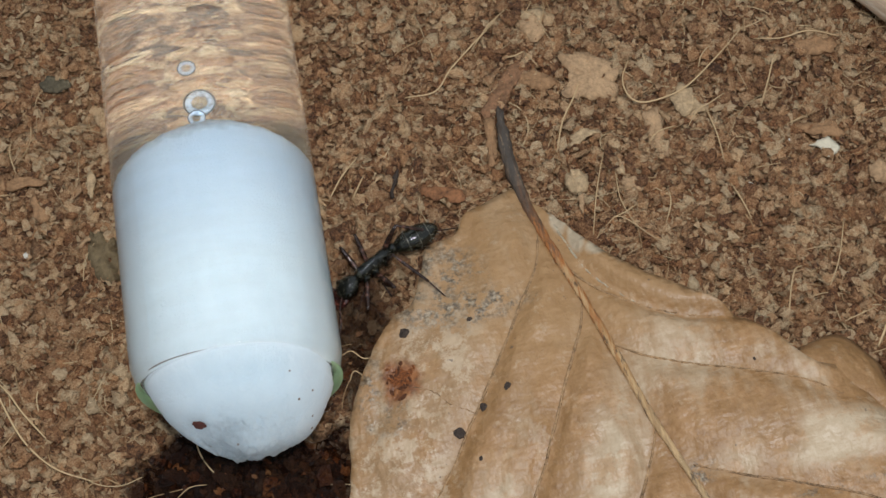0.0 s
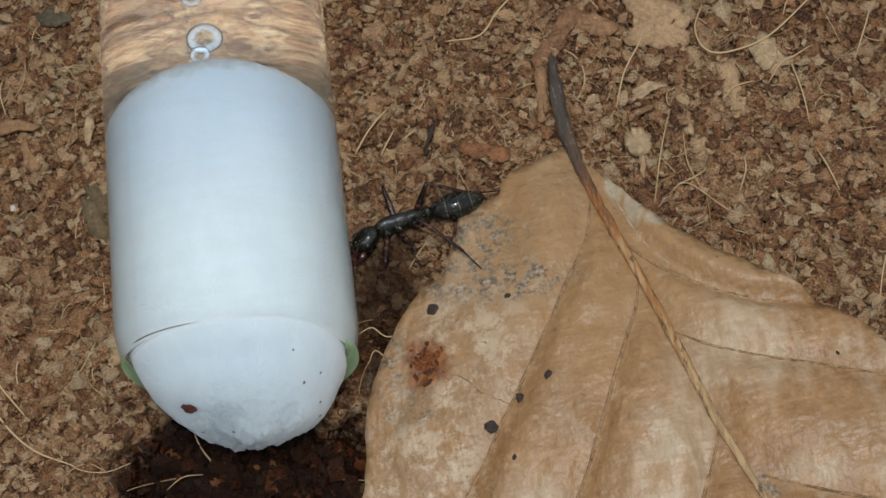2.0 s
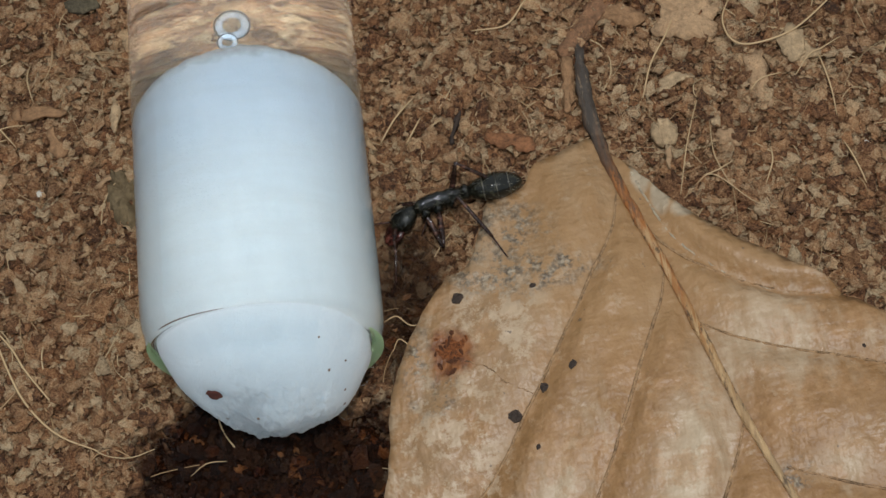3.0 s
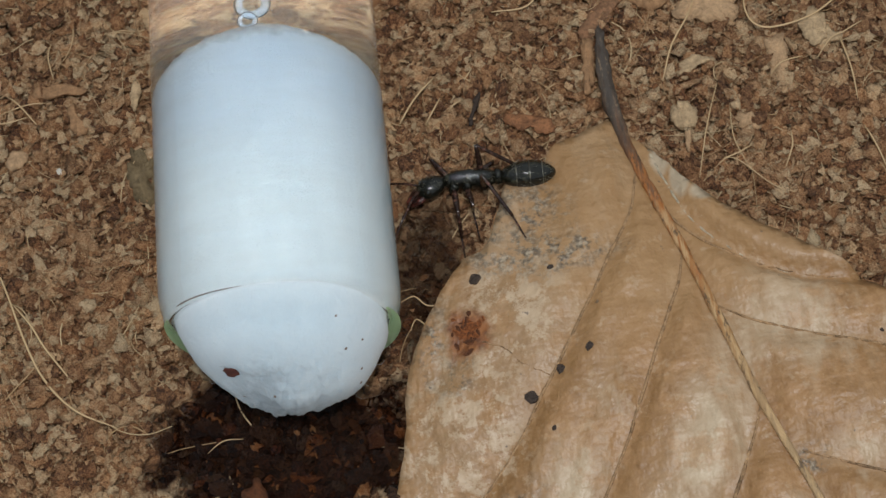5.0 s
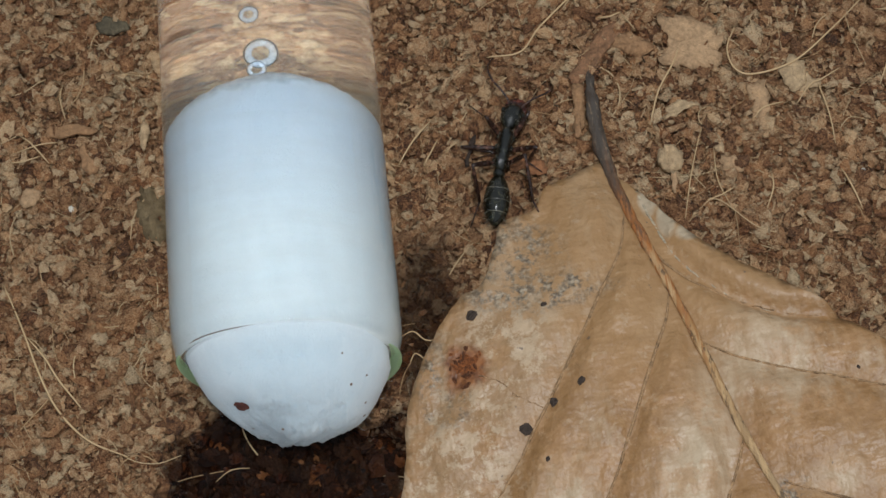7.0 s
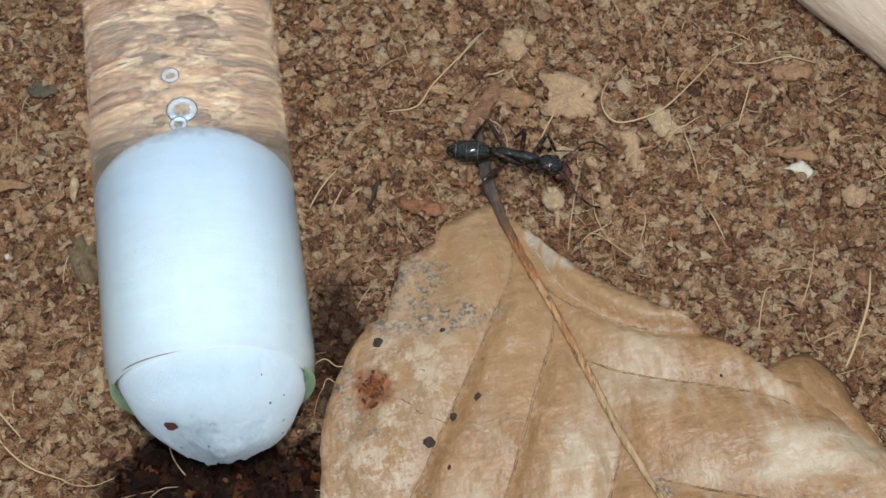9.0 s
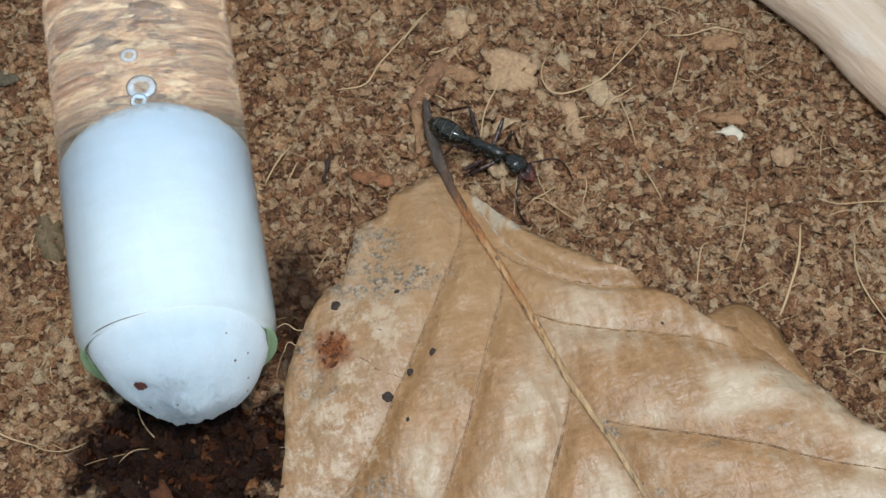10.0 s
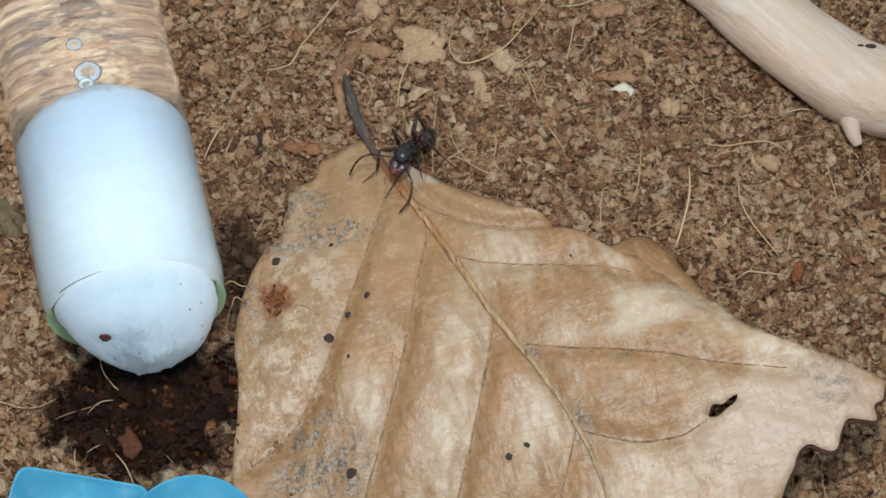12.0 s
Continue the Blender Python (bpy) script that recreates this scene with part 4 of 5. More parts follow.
# ---- the ant ----
def ant_parts():
    ob = thing("ant", "slender glossy black ant with dark red jaws, long legs", "ant")
    thorax = joined(moved(ball(0.125, 0.056, 0.076, 12, 18, lambda u: 1 - 0.15 * u), pose(0.082, 0, 0.005)),
                    moved(ball(0.12, 0.055, 0.080, 12, 18), pose(-0.005, 0, 0.0)),
                    moved(ball(0.115, 0.056, 0.080, 12, 18, lambda u: 1 - 0.05 * u), pose(-0.085, 0, -0.004)),
                    *(moved(ball(0.036, 0.024, 0.042, 8, 10), pose(x, 0.05 * k, -0.03)) for x in (0.115, 0.02, -0.10) for k in (1, -1)))
    def sculpt(shape, amount=0.10):
        return [tuple(Vector(v) * (1 + amount * noise.noise(Vector(v) * 22) + 0.5 * amount * noise.noise(Vector(v) * 50)) for v in [p])[0] for p in shape[0]], shape[1]

    def down(count, seed, x0, x1, girth, lift=0.0):
        """Short silvery hairs lying close to a body part."""
        rng = random.Random(seed)
        out = []
        for _ in range(count):
            a, x = rng.uniform(0.2, math.pi - 0.2), rng.uniform(x0, x1)
            g = girth(x)
            p = Vector((x, g * math.cos(a), g * math.sin(a) + lift))
            out.append(tube([p, p + Vector((-0.014, rng.uniform(-0.008, 0.008) + math.cos(a) * 0.006, math.sin(a) * 0.007))], [0.0010, 0.0005], 3))
        return joined(*out)

    part("thorax", sculpt(thorax), M_ANT, ob)
    part("down", down(110, 3, -0.17, 0.18, lambda x: 0.060 + 0.006 * math.sin(x * 30)), M_HAIR, ob, "sparse silvery hairs on the back")
    part("waist", joined(moved(ball(0.04, 0.048, 0.066, 8, 12), pose(-0.205, 0, 0.0)), tube([(-0.16, 0, -0.025), (-0.205, 0, -0.04), (-0.25, 0, -0.03)], [0.024, 0.026, 0.026], 8)), M_ANT, ob)
    head = part("head", joined(moved(ball(0.115, 0.089, 0.075, 12, 20, lambda u: 1 + 0.12 * u), pose(0.078, 0, 0)),
                               tube([(-0.03, 0, 0), (0.03, 0, 0)], [0.03, 0.04], 10)), M_ANT, ob)
    part("down", down(60, 4, 0.0, 0.15, lambda x: 0.078), M_HAIR, head)
    for s in (1, -1):
        part("eye", moved(ball(0.026, 0.018, 0.022, 8, 10), pose(0.105, 0.080 * s, 0.022)), M_ANT_BAND, head)
        jaw = moved(ball(0.085, 0.046, 0.026, 10, 12, lambda u: 1.15 - 0.35 * u), pose(0.215, 0.030 * s, -0.028, 0, 12, -14 * s))
        part("mandible", jaw, M_JAW, head, "dark red mandible")
    gaster = part("gaster", moved(ball(0.205, 0.100, 0.098, 18, 28, lambda u: 1.0 - 0.06 * u - 0.19 * max(0, -u) ** 2), pose(-0.205, 0, 0.0)), M_ANT_BAND, ob, "dark bronze-black gaster with ringed plates")
    for x in (-0.13, -0.225, -0.315):
        u = (x + 0.205) / 0.205
        r = math.sqrt(1 - u * u) * (1.0 - 0.06 * u - 0.19 * max(0, -u) ** 2)
        ring = revolved([(0.0985 * r - 0.002, -0.010), (0.0985 * r + 0.0012, -0.006), (0.0985 * r + 0.0016, 0.001), (0.0985 * r - 0.002, 0.004)], 28)
        part("band", ([(x - b, a, c * 1.0) for a, b, c in ring[0]], ring[1]), M_GOLD, gaster, "pale bronze edge of a plate")
    hairs = []
    rng = random.Random(8)
    for k in range(70):
        a, x = rng.uniform(0, 2 * math.pi), rng.uniform(-0.39, -0.08)
        u = (x + 0.205) / 0.205
        g = 0.096 * math.sqrt(max(0.02, 1 - u * u))
        p = Vector((x, g * math.cos(a), g * math.sin(a)))
        hairs.append(tube([p, p + Vector((-0.025, math.cos(a) * 0.02, math.sin(a) * 0.02))], [0.0014, 0.0005], 3))
    part("hairs", joined(*hairs), M_HAIR, gaster)
    feelers = []
    for s in (1, -1):
        f = part("antenna", joined(tube(spline([(0, 0, 0), (0.08, 0.08 * s, 0.04), (0.16, 0.17 * s, 0.05)], 4), [0.009] * 9, 6),
                                   tube(spline([(0.16, 0.17 * s, 0.05), (0.24, 0.21 * s, 0.03), (0.34, 0.22 * s, -0.03), (0.44, 0.19 * s, -0.09)], 5), [0.0085 + 0.002 * (i % 2) for i in range(16)], 6)), M_LEG, head)
        f.location = (0.155 * CM, 0.035 * s * CM, 0.04 * CM)
        feelers.append(f)
    return ob, head, gaster, feelers


def limb(length, a, b, bulge=0.0):
    n = 8
    pts = [(length * i / n, 0, 0) for i in range(n + 1)]
    return tube(pts, [a + (b - a) * i / n + bulge * math.sin(math.pi * i / n) for i in range(n + 1)], 8)


# legs: side, coxa on the thorax, lengths of femur, tibia and tarsus
LEGS = {"front_left": (1, (0.115, 0.045, -0.04), (0.27, 0.25, 0.20)), "front_right": (-1, (0.115, -0.045, -0.04), (0.27, 0.25, 0.20)),
        "mid_left": (1, (0.02, 0.05, -0.045), (0.29, 0.28, 0.22)), "mid_right": (-1, (0.02, -0.05, -0.045), (0.29, 0.28, 0.22)),
        "hind_left": (1, (-0.10, 0.045, -0.045), (0.35, 0.36, 0.26)), "hind_right": (-1, (-0.10, -0.045, -0.045), (0.35, 0.36, 0.26))}

# seconds, place of the thorax and its height, heading, rise of the nose, turn of the head, its nod, turn of the gaster, its lift
ANT_ROWS = [
    (0.0, 1.15, 1.18, 0.21, -148, 0, -4, 25, -14, 0), (0.5, 1.15, 1.185, 0.21, -152, 0, -4, 25, -10, 0), (1.0, 1.14, 1.20, 0.21, -160, 0, -2, 25, -5, 0),
    (1.5, 1.14, 1.22, 0.21, -167, 0, 10, 25, -2, 0), (2.0, 1.15, 1.24, 0.21, -168, 0, 20, 25, -3, 0), (2.5, 1.17, 1.26, 0.21, -172, 0, 24, 25, -5, 0),
    (3.0, 1.25, 1.30, 0.21, -166, 0, 15, 25, -12, 0), (3.2, 1.27, 1.31, 0.21, -164, 0, 15, 25, -16, 0), (4.8, 1.33, 1.31, 0.22, -178, 0, 8, 20, -4, 0),
    (5.0, 1.34, 1.31, 0.22, -180, 0, 8, 20, -2, 0), (5.5, 1.37, 1.35, 0.22, -191, 2, -10, 15, 4, 0), (6.0, 1.415, 1.475, 0.22, -231, 4, -18, 10, 20, 0),
    (6.5, 1.51, 1.65, 0.22, -265, 4, 4, 10, 22, 0), (7.0, 1.69, 1.85, 0.22, -287, 3, -10, 12, 6, 0), (7.2, 1.76, 1.98, 0.22, -284, 2, -4, 15, 2, 0),
    (8.0, 2.20, 2.30, 0.22, -325, 2, -4, 15, 4, 0), (8.8, 2.62, 2.22, 0.26, -362, 2, -5, 15, 4, 2), (9.2, 2.76, 1.88, 0.24, -398, 2, -8, 15, 10, 4),
    (9.5, 2.80, 1.91, 0.24, -399, 2, -8, 15, 8, 4), (10.0, 2.87, 1.79, 0.24, -400, 4, -4, 15, -4, 2), (10.5, 3.07, 1.60, 0.33, -409, 28, -6, 38, -8, -10),
    (11.0, 3.09, 1.53, 0.43, -437, 46, -10, 58, 4, -14), (11.5, 3.08, 1.46, 0.44, -443, 48, -8, 60, 4, -14), (12.0, 2.82, 1.31, 0.45, -494, 52, 4, 62, 4, -16)]

# where each foot stands, and from when
FOOT_ROWS = {
    "hind_left": [(0, 1.71, 0.74, 0.25), (6.8, 1.36, 1.30, 0), (7.6, 1.75, 2.05, 0), (8.1, 2.0, 2.35, 0), (8.6, 2.15, 2.43, 0), (9.3, 2.5, 2.5, 0), (10.3, 3.05, 2.22, 0), (11.0, 3.16, 2.08, 0), (11.85, 3.18, 0.98, 0.38)],
    "hind_right": [(0, 1.88, 1.42, 0.13), (5.9, 2.04, 1.28, 0.18), (6.8, 1.94, 1.20, 0.12), (7.5, 2.0, 1.72, 0), (8.0, 2.2, 1.85, 0), (8.7, 2.35, 1.93, 0), (9.3, 2.29, 1.92, 0), (10.3, 2.51, 2.05, 0.1), (11.0, 2.58, 1.55, 0.1), (11.85, 3.2, 1.75, 0)],
    "mid_left": [(0, 1.29, 0.89, 0), (2.3, 1.22, 1.0, 0), (4.6, 1.37, 0.92, 0.03), (5.8, 1.19, 1.22, 0), (6.4, 1.24, 1.45, 0), (7.0, 1.46, 1.90, 0), (7.6, 1.9, 2.4, 0), (8.2, 2.3, 2.6, 0), (8.7, 2.57, 2.55, 0), (9.2, 3.05, 2.06, 0), (10.3, 3.41, 1.68, 0), (11.0, 3.5, 1.5, 0), (11.8, 2.82, 0.98, 0.38)],
    "mid_right": [(0, 1.07, 1.46, 0), (2.6, 1.25, 1.48, 0), (5.8, 1.75, 1.62, 0), (6.4, 2.02, 1.68, 0), (7.7, 2.35, 2.0, 0), (8.2, 2.6, 1.85, 0), (8.7, 2.86, 1.87, 0), (9.2, 2.62, 1.68, 0), (10.4, 2.70, 1.52, 0.05), (11.1, 2.84, 1.19, 0.1), (11.85, 2.75, 1.72, 0)],
    "front_left": [(0, 0.97, 0.9, 0), (3.0, 1.07, 1.08, 0), (4.9, 1.25, 0.76, 0), (5.5, 0.99, 1.08, 0), (5.9, 1.06, 1.38, 0), (6.4, 1.3, 2.0, 0), (7.1, 1.55, 2.4, 0), (7.7, 2.2, 2.75, 0), (8.2, 2.7, 2.7, 0), (8.7, 3.05, 2.5, 0), (9.1, 3.25, 1.95, 0), (10.2, 3.5, 1.3, 0), (11.0, 3.4, 1.05, 0), (11.4, 3.35, 0.88, 0.05), (11.8, 2.44, 0.90, 0.32)],
    "front_right": [(0, 0.93, 1.34, 0), (2.8, 1.05, 1.40, 0), (5.3, 1.18, 1.75, 0), (5.9, 1.6, 2.0, 0), (6.4, 1.9, 2.1, 0), (7.1, 2.05, 2.45, 0), (7.7, 2.5, 2.3, 0), (8.2, 2.9, 2.1, 0), (8.7, 3.2, 1.85, 0), (9.2, 2.98, 1.55, 0), (10.3, 3.05, 1.2, 0.15), (11.0, 3.02, 1.16, 0.1), (11.8, 2.27, 1.12, 0.3)]}


def ant_at(t):
    rows = np.array(ANT_ROWS, float)
    ts = rows[:, 0]
    k = max(0, min(len(ts) - 2, int(np.searchsorted(ts, t, "right")) - 1))
    slopes = np.gradient(rows[:, 1:], ts, axis=0)
    h = ts[k + 1] - ts[k]
    s = (t - ts[k]) / h
    a, b, m, n = rows[k, 1:], rows[k + 1, 1:], slopes[k] * h, slopes[k + 1] * h
    return (2 * s**3 - 3 * s**2 + 1) * a + (s**3 - 2 * s**2 + s) * m + (3 * s**2 - 2 * s**3) * b + (s**3 - s**2) * n


def lean_at(t):
    """How far the body rolls over towards its right flank while it works at the glass."""
    return float(np.interp(t, (0, 1.5, 5.0, 6.0, 12.0), (12, 26, 30, 4, 0)))


def foot_at(name, t):
    rows = FOOT_ROWS[name]
    now = rows[0]
    for r in rows:
        if t >= r[0]:
            now = r
        elif t > r[0] - 0.3:
            s = (t - r[0] + 0.3) / 0.3
            e = s * s * (3 - 2 * s)
            p = [a + (b - a) * e for a, b in zip(now[1:], r[1:])]
            return Vector((p[0], p[1], p[2] + 0.14 * math.sin(math.pi * s)))
    return Vector(now[1:])


def aimed(a, b):
    """The pose of a limb from a, pointing at b."""
    return Matrix.Translation(a * CM) @ (b - a).to_track_quat("X", "Z").to_matrix().to_4x4()


def joints(coxa, foot, out, lengths):
    """Knee, ankle and toe of a leg that stands on foot."""
    femur, tibia, tarsus = lengths
    way = foot - coxa
    flat = Vector((way.x, way.y, 0))
    flat = flat.normalized() if flat.length > 1e-3 else out
    ankle = foot - flat * tarsus * 0.82 + Vector((0, 0, tarsus * 0.45))
    gap = ankle - coxa
    d = gap.length
    reach = (femur + tibia) * 0.985
    if d > reach:
        gap *= reach / d
        d = reach
    if d < abs(femur - tibia) + 0.05:
        d = abs(femur - tibia) + 0.05
        gap = gap.normalized() * d
    ankle = coxa + gap
    along = (femur**2 - tibia**2 + d * d) / (2 * d)
    rise = math.sqrt(max(0.0, femur**2 - along**2))
    up = Vector((0, 0, 1)) + out * 0.35
    u = gap / d
    up = (up - u * up.dot(u)).normalized()
    knee = coxa + u * along + up * rise
    toe = ankle + (foot - ankle).normalized() * tarsus
    return knee, ankle, toe


ANT, ANT_HEAD, ANT_GASTER, ANT_FEELERS = ant_parts()
ANT_LIMBS = {}
for leg, (side, hip, (la, lb, lc)) in LEGS.items():
    ANT_LIMBS[leg] = (part("femur", limb(la, 0.016, 0.012, 0.009), M_LEG, ANT), part("tibia", limb(lb, 0.010, 0.012, 0.004), M_LEG, ANT), part("tarsus", limb(lc, 0.0075, 0.0045), M_LEG, ANT))


def motions():
    times = [k / 10 for k in range(121)]
    body, heads, tails, limbs = [], [], [], {leg: ([], [], []) for leg in LEGS}
    feel = ([], [])
    for t in times:
        x, y, z, yaw, rise, turn, nod, swing, lift = ant_at(t)
        bob = 0.006 * math.sin(t * 5)
        m = pose(x * CM, y * CM, (z + bob) * CM, lean_at(t), -rise, yaw)
        body.append((t, m))
        heads.append((t, pose(0.205 * CM, 0, 0.004 * CM, 0, nod, turn)))
        tails.append((t, pose(-0.212 * CM, 0, -0.005 * CM, 0, -lift, swing)))
        for k, s in enumerate((1, -1)):
            feel[k].append((t, pose(0.155 * CM, 0.035 * s * CM, 0.04 * CM, 0, 10 * math.sin(t * 2.6 + 2 * k), s * (8 + 18 * math.sin(t * 3.1 + 1.7 * k)))))
        back = m.inverted()
        for leg, (side, hip, lengths) in LEGS.items():
            coxa = (m @ (Vector(hip) * CM)) / CM
            out = (m.to_3x3() @ Vector((0, side, 0))).normalized()
            knee, ankle, toe = joints(coxa, foot_at(leg, t), out, lengths)
            for rows, a, b in zip(limbs[leg], (coxa, knee, ankle), (knee, ankle, toe)):
                rows.append((t, back @ aimed(a, b)))
    walk(ANT, body)
    walk(ANT_HEAD, heads)
    walk(ANT_GASTER, tails)
    for f, rows in zip(ANT_FEELERS, feel):
        walk(f, rows)
    for leg in LEGS:
        for piece, rows in zip(ANT_LIMBS[leg], limbs[leg]):
            walk(piece, rows)


# ---- flakes and crumbs that can be told apart ----
def outline_flake(name, label, points, z, thick, material, seed, category="wood flake"):
    """A thin torn flake with the given outline, its top uneven."""
    rng = random.Random(seed)
    p = spline(points + points[:1], 7)[:-1]
    c = p.mean(0)
    j = float(np.abs(p - c).mean())
    p = np.array([q + Vector((noise.noise((q[0] * 14, q[1] * 14, seed)), noise.noise((q[0] * 14, q[1] * 14, seed + 9)))) * 0.5 * min(j, 0.07) + np.array((rng.uniform(-0.09, 0.09), rng.uniform(-0.09, 0.09))) * j for q in p])
    n = len(p)
    verts, faces = [], []
    for f, h in ((1, 0), (1, thick * 0.6), (0.8, thick), (0.4, thick * 1.1)):
        ring = p if f == 1 else sum(np.roll(p, k, 0) for k in range(-5, 6)) / 11
        verts += [(*((q - c) * f), h + 0.9 * thick * (f < 1 or h > 0) * noise.noise((c[0] * 9 + (q[0] - c[0]) * f * 15, (q[1] - c[1]) * f * 15, seed)) + rng.uniform(-0.03, 0.03) * thick) for q in ring]
    verts.append((0, 0, thick))
    for j in range(3):
        faces += [(j * n + k, j * n + (k + 1) % n, (j + 1) * n + (k + 1) % n, (j + 1) * n + k) for k in range(n)]
    faces += [(3 * n + k, 3 * n + (k + 1) % n, 4 * n) for k in range(n)]
    faces.append(tuple(reversed(range(n))))
    ob = part(name, (verts, faces), material)
    ob.location = (c[0] * CM, c[1] * CM, (z + 0.025) * CM)
    return tagged(ob, label, category)


outline_flake("wood_flake", "broad tan flake of husk lying flat on soil", [(3.05, 2.96), (3.18, 2.95), (3.32, 2.93), (3.52, 2.75), (3.50, 2.58), (3.46, 2.45), (3.22, 2.48), (3.04, 2.55), (3.10, 2.69)], -0.01, 0.05, M_TAN, 1)
outline_flake("wood_flake", "reddish brown husk flake with torn edges", [(2.66, 2.77), (2.80, 2.84), (2.99, 2.72), (2.90, 2.62), (2.76, 2.65)], -0.01, 0.06, M_OCHRE, 2)
outline_flake("pale_chip", "cream-white flat chip lying on the soil", [(4.98, 1.69), (5.13, 1.74), (5.23, 1.62), (5.16, 1.56), (5.11, 1.54), (5.08, 1.62)], 0.02, 0.03, M_PALE, 3, "chip")
outline_flake("pale_chip", "pale straw-coloured husk chip on soil", [(2.94, 2.05), (3.0, 2.14), (3.11, 2.20), (3.26, 2.14), (3.12, 2.09), (3.02, 2.01)], 0.0, 0.03, M_STRAW, 4, "chip")
outline_flake("bark_chip", "rust-red bark sliver lying on the soil", [(1.66, 1.87), (1.78, 1.90), (1.88, 1.84), (2.0, 1.80), (2.02, 1.71), (1.90, 1.69), (1.86, 1.75), (1.76, 1.76), (1.68, 1.79)], -0.005, 0.02, M_BARK, 5, "bark")
outline_flake("bark_chip", "upright brown bark strip beside the leaf stalk", [(2.31, 2.42), (2.38, 2.40), (2.33, 2.0), (2.25, 2.02)], 0.0, 0.05, M_OCHRE, 6, "bark")
outline_flake("bark_sliver", "dark narrow bark sliver on the soil", [(1.47, 2.08), (1.50, 2.05), (1.41, 1.83), (1.38, 1.84)], 0.03, 0.04, M_DARK, 7, "bark")
outline_flake("bark_chip", "orange-brown bark chip beside a curled fibre", [(5.98, -0.78), (6.02, -0.70), (6.13, -0.60), (6.18, -0.66), (6.06, -0.80)], 0.0, 0.05, M_RUST, 8, "bark")
outline_flake("bark_chip", "wet orange-brown bark chip on dark soil", [(-0.42, -0.72), (-0.30, -0.66), (-0.24, -0.84), (-0.34, -0.94), (-0.40, -0.86)], 0.0, 0.06, M_WET_BARK, 9, "bark")
outline_flake("stone", "smooth greyish tan pebble half under the tube", [(-1.15, 1.90), (-1.02, 1.94), (-0.92, 1.80), (-0.90, 1.56), (-1.02, 1.48), (-1.14, 1.62)], -0.06, 0.14, M_GREY, 10, "stone")
outline_flake("wood_flake", "dark red-brown husk strip reaching from the leaf stalk", [(2.28, 2.50), (2.39, 2.44), (2.62, 2.70), (2.80, 2.88), (2.68, 2.96), (2.48, 2.78)], -0.01, 0.035, chip_material("umber_strip", (0.21, 0.105, 0.052), 0.6), 11)
outline_flake("husk_clump", "rounded pale tan clump of husk pith on soil", [(2.86, 1.74), (2.95, 1.80), (3.04, 1.74), (3.03, 1.62), (2.94, 1.58), (2.85, 1.64)], 0.02, 0.08, M_STRAW, 14, "husk clump")
outline_flake("wood_flake", "thin orange-tan husk splinter on soil", [(2.95, 1.58), (2.99, 1.57), (2.96, 1.42), (2.93, 1.43)], 0.03, 0.03, M_TAN, 15)
outline_flake("pale_chip", "curled pale husk scrap beside a fibre", [(3.92, 2.35), (4.02, 2.45), (4.12, 2.40), (4.10, 2.20), (4.0, 2.15), (3.94, 2.24)], 0.02, 0.04, M_STRAW, 16, "chip")
outline_flake("wood_flake", "pinkish tan narrow husk flake on soil", [(3.66, 2.25), (3.78, 2.26), (3.80, 2.02), (3.72, 1.88), (3.66, 1.98)], 0.0, 0.045, M_TAN, 12)
outline_flake("wood_flake", "pale tan husk flake near the stick", [(2.74, 3.36), (2.92, 3.40), (3.0, 3.22), (2.86, 3.12)], 0.0, 0.045, M_TAN, 13)

outline_flake("pale_chip", "pale torn husk scrap against the tube", [(-1.13, 2.41), (-1.09, 2.52), (-1.04, 2.47), (-1.06, 2.35), (-1.10, 2.27), (-1.12, 2.30)], 0.0, 0.030, M_STRAW, 30, "chip")
outline_flake("wood_splinter", "straight tan wood splinter beside a pebble", [(-1.26, 1.84), (-1.24, 1.81), (-1.05, 1.95), (-1.07, 1.98)], 0.0, 0.030, M_TAN, 31, "splinter")
outline_flake("wood_flake", "tan flake of husk on the soil", [(-2.06, 1.96), (-2.02, 2.05), (-1.94, 2.05), (-1.91, 1.98), (-1.96, 1.90), (-2.03, 1.90)], 0.0, 0.030, M_TAN, 32, "wood flake")
outline_flake("wood_flake", "torn orange-brown husk flake", [(-1.59, 2.36), (-1.55, 2.38), (-1.52, 2.29), (-1.45, 2.21), (-1.47, 2.13), (-1.55, 2.12), (-1.58, 2.23)], 0.0, 0.030, M_OCHRE, 33, "wood flake")
outline_flake("bark_chip", "dark olive-brown bark scrap on the soil", [(-1.46, 3.46), (-1.35, 3.51), (-1.19, 3.45), (-1.20, 3.38), (-1.32, 3.35), (-1.42, 3.39)], -0.01, 0.04, M_OLIVE, 45, "bark")
outline_flake("wood_flake", "long brown husk strip lying flat", [(-1.87, 2.55), (-1.68, 2.58), (-1.46, 2.52), (-1.48, 2.46), (-1.68, 2.47), (-1.84, 2.47)], 0.0, 0.030, M_OCHRE, 34, "wood flake")
outline_flake("pale_chip", "small pale curled husk scrap", [(3.30, 1.84), (3.35, 1.88), (3.39, 1.76), (3.37, 1.70), (3.31, 1.74)], 0.0, 0.030, M_STRAW, 35, "chip")
outline_flake("husk_clump", "soft tan clump of husk pith", [(3.31, 1.63), (3.38, 1.68), (3.46, 1.64), (3.50, 1.56), (3.44, 1.53), (3.35, 1.55)], 0.0, 0.050, M_TAN, 36, "husk clump")
outline_flake("wood_flake", "ochre-yellow narrow husk piece", [(3.73, 1.86), (3.79, 1.99), (3.85, 1.99), (3.80, 1.87), (3.76, 1.81)], 0.0, 0.025, M_TAN, 37, "wood flake")
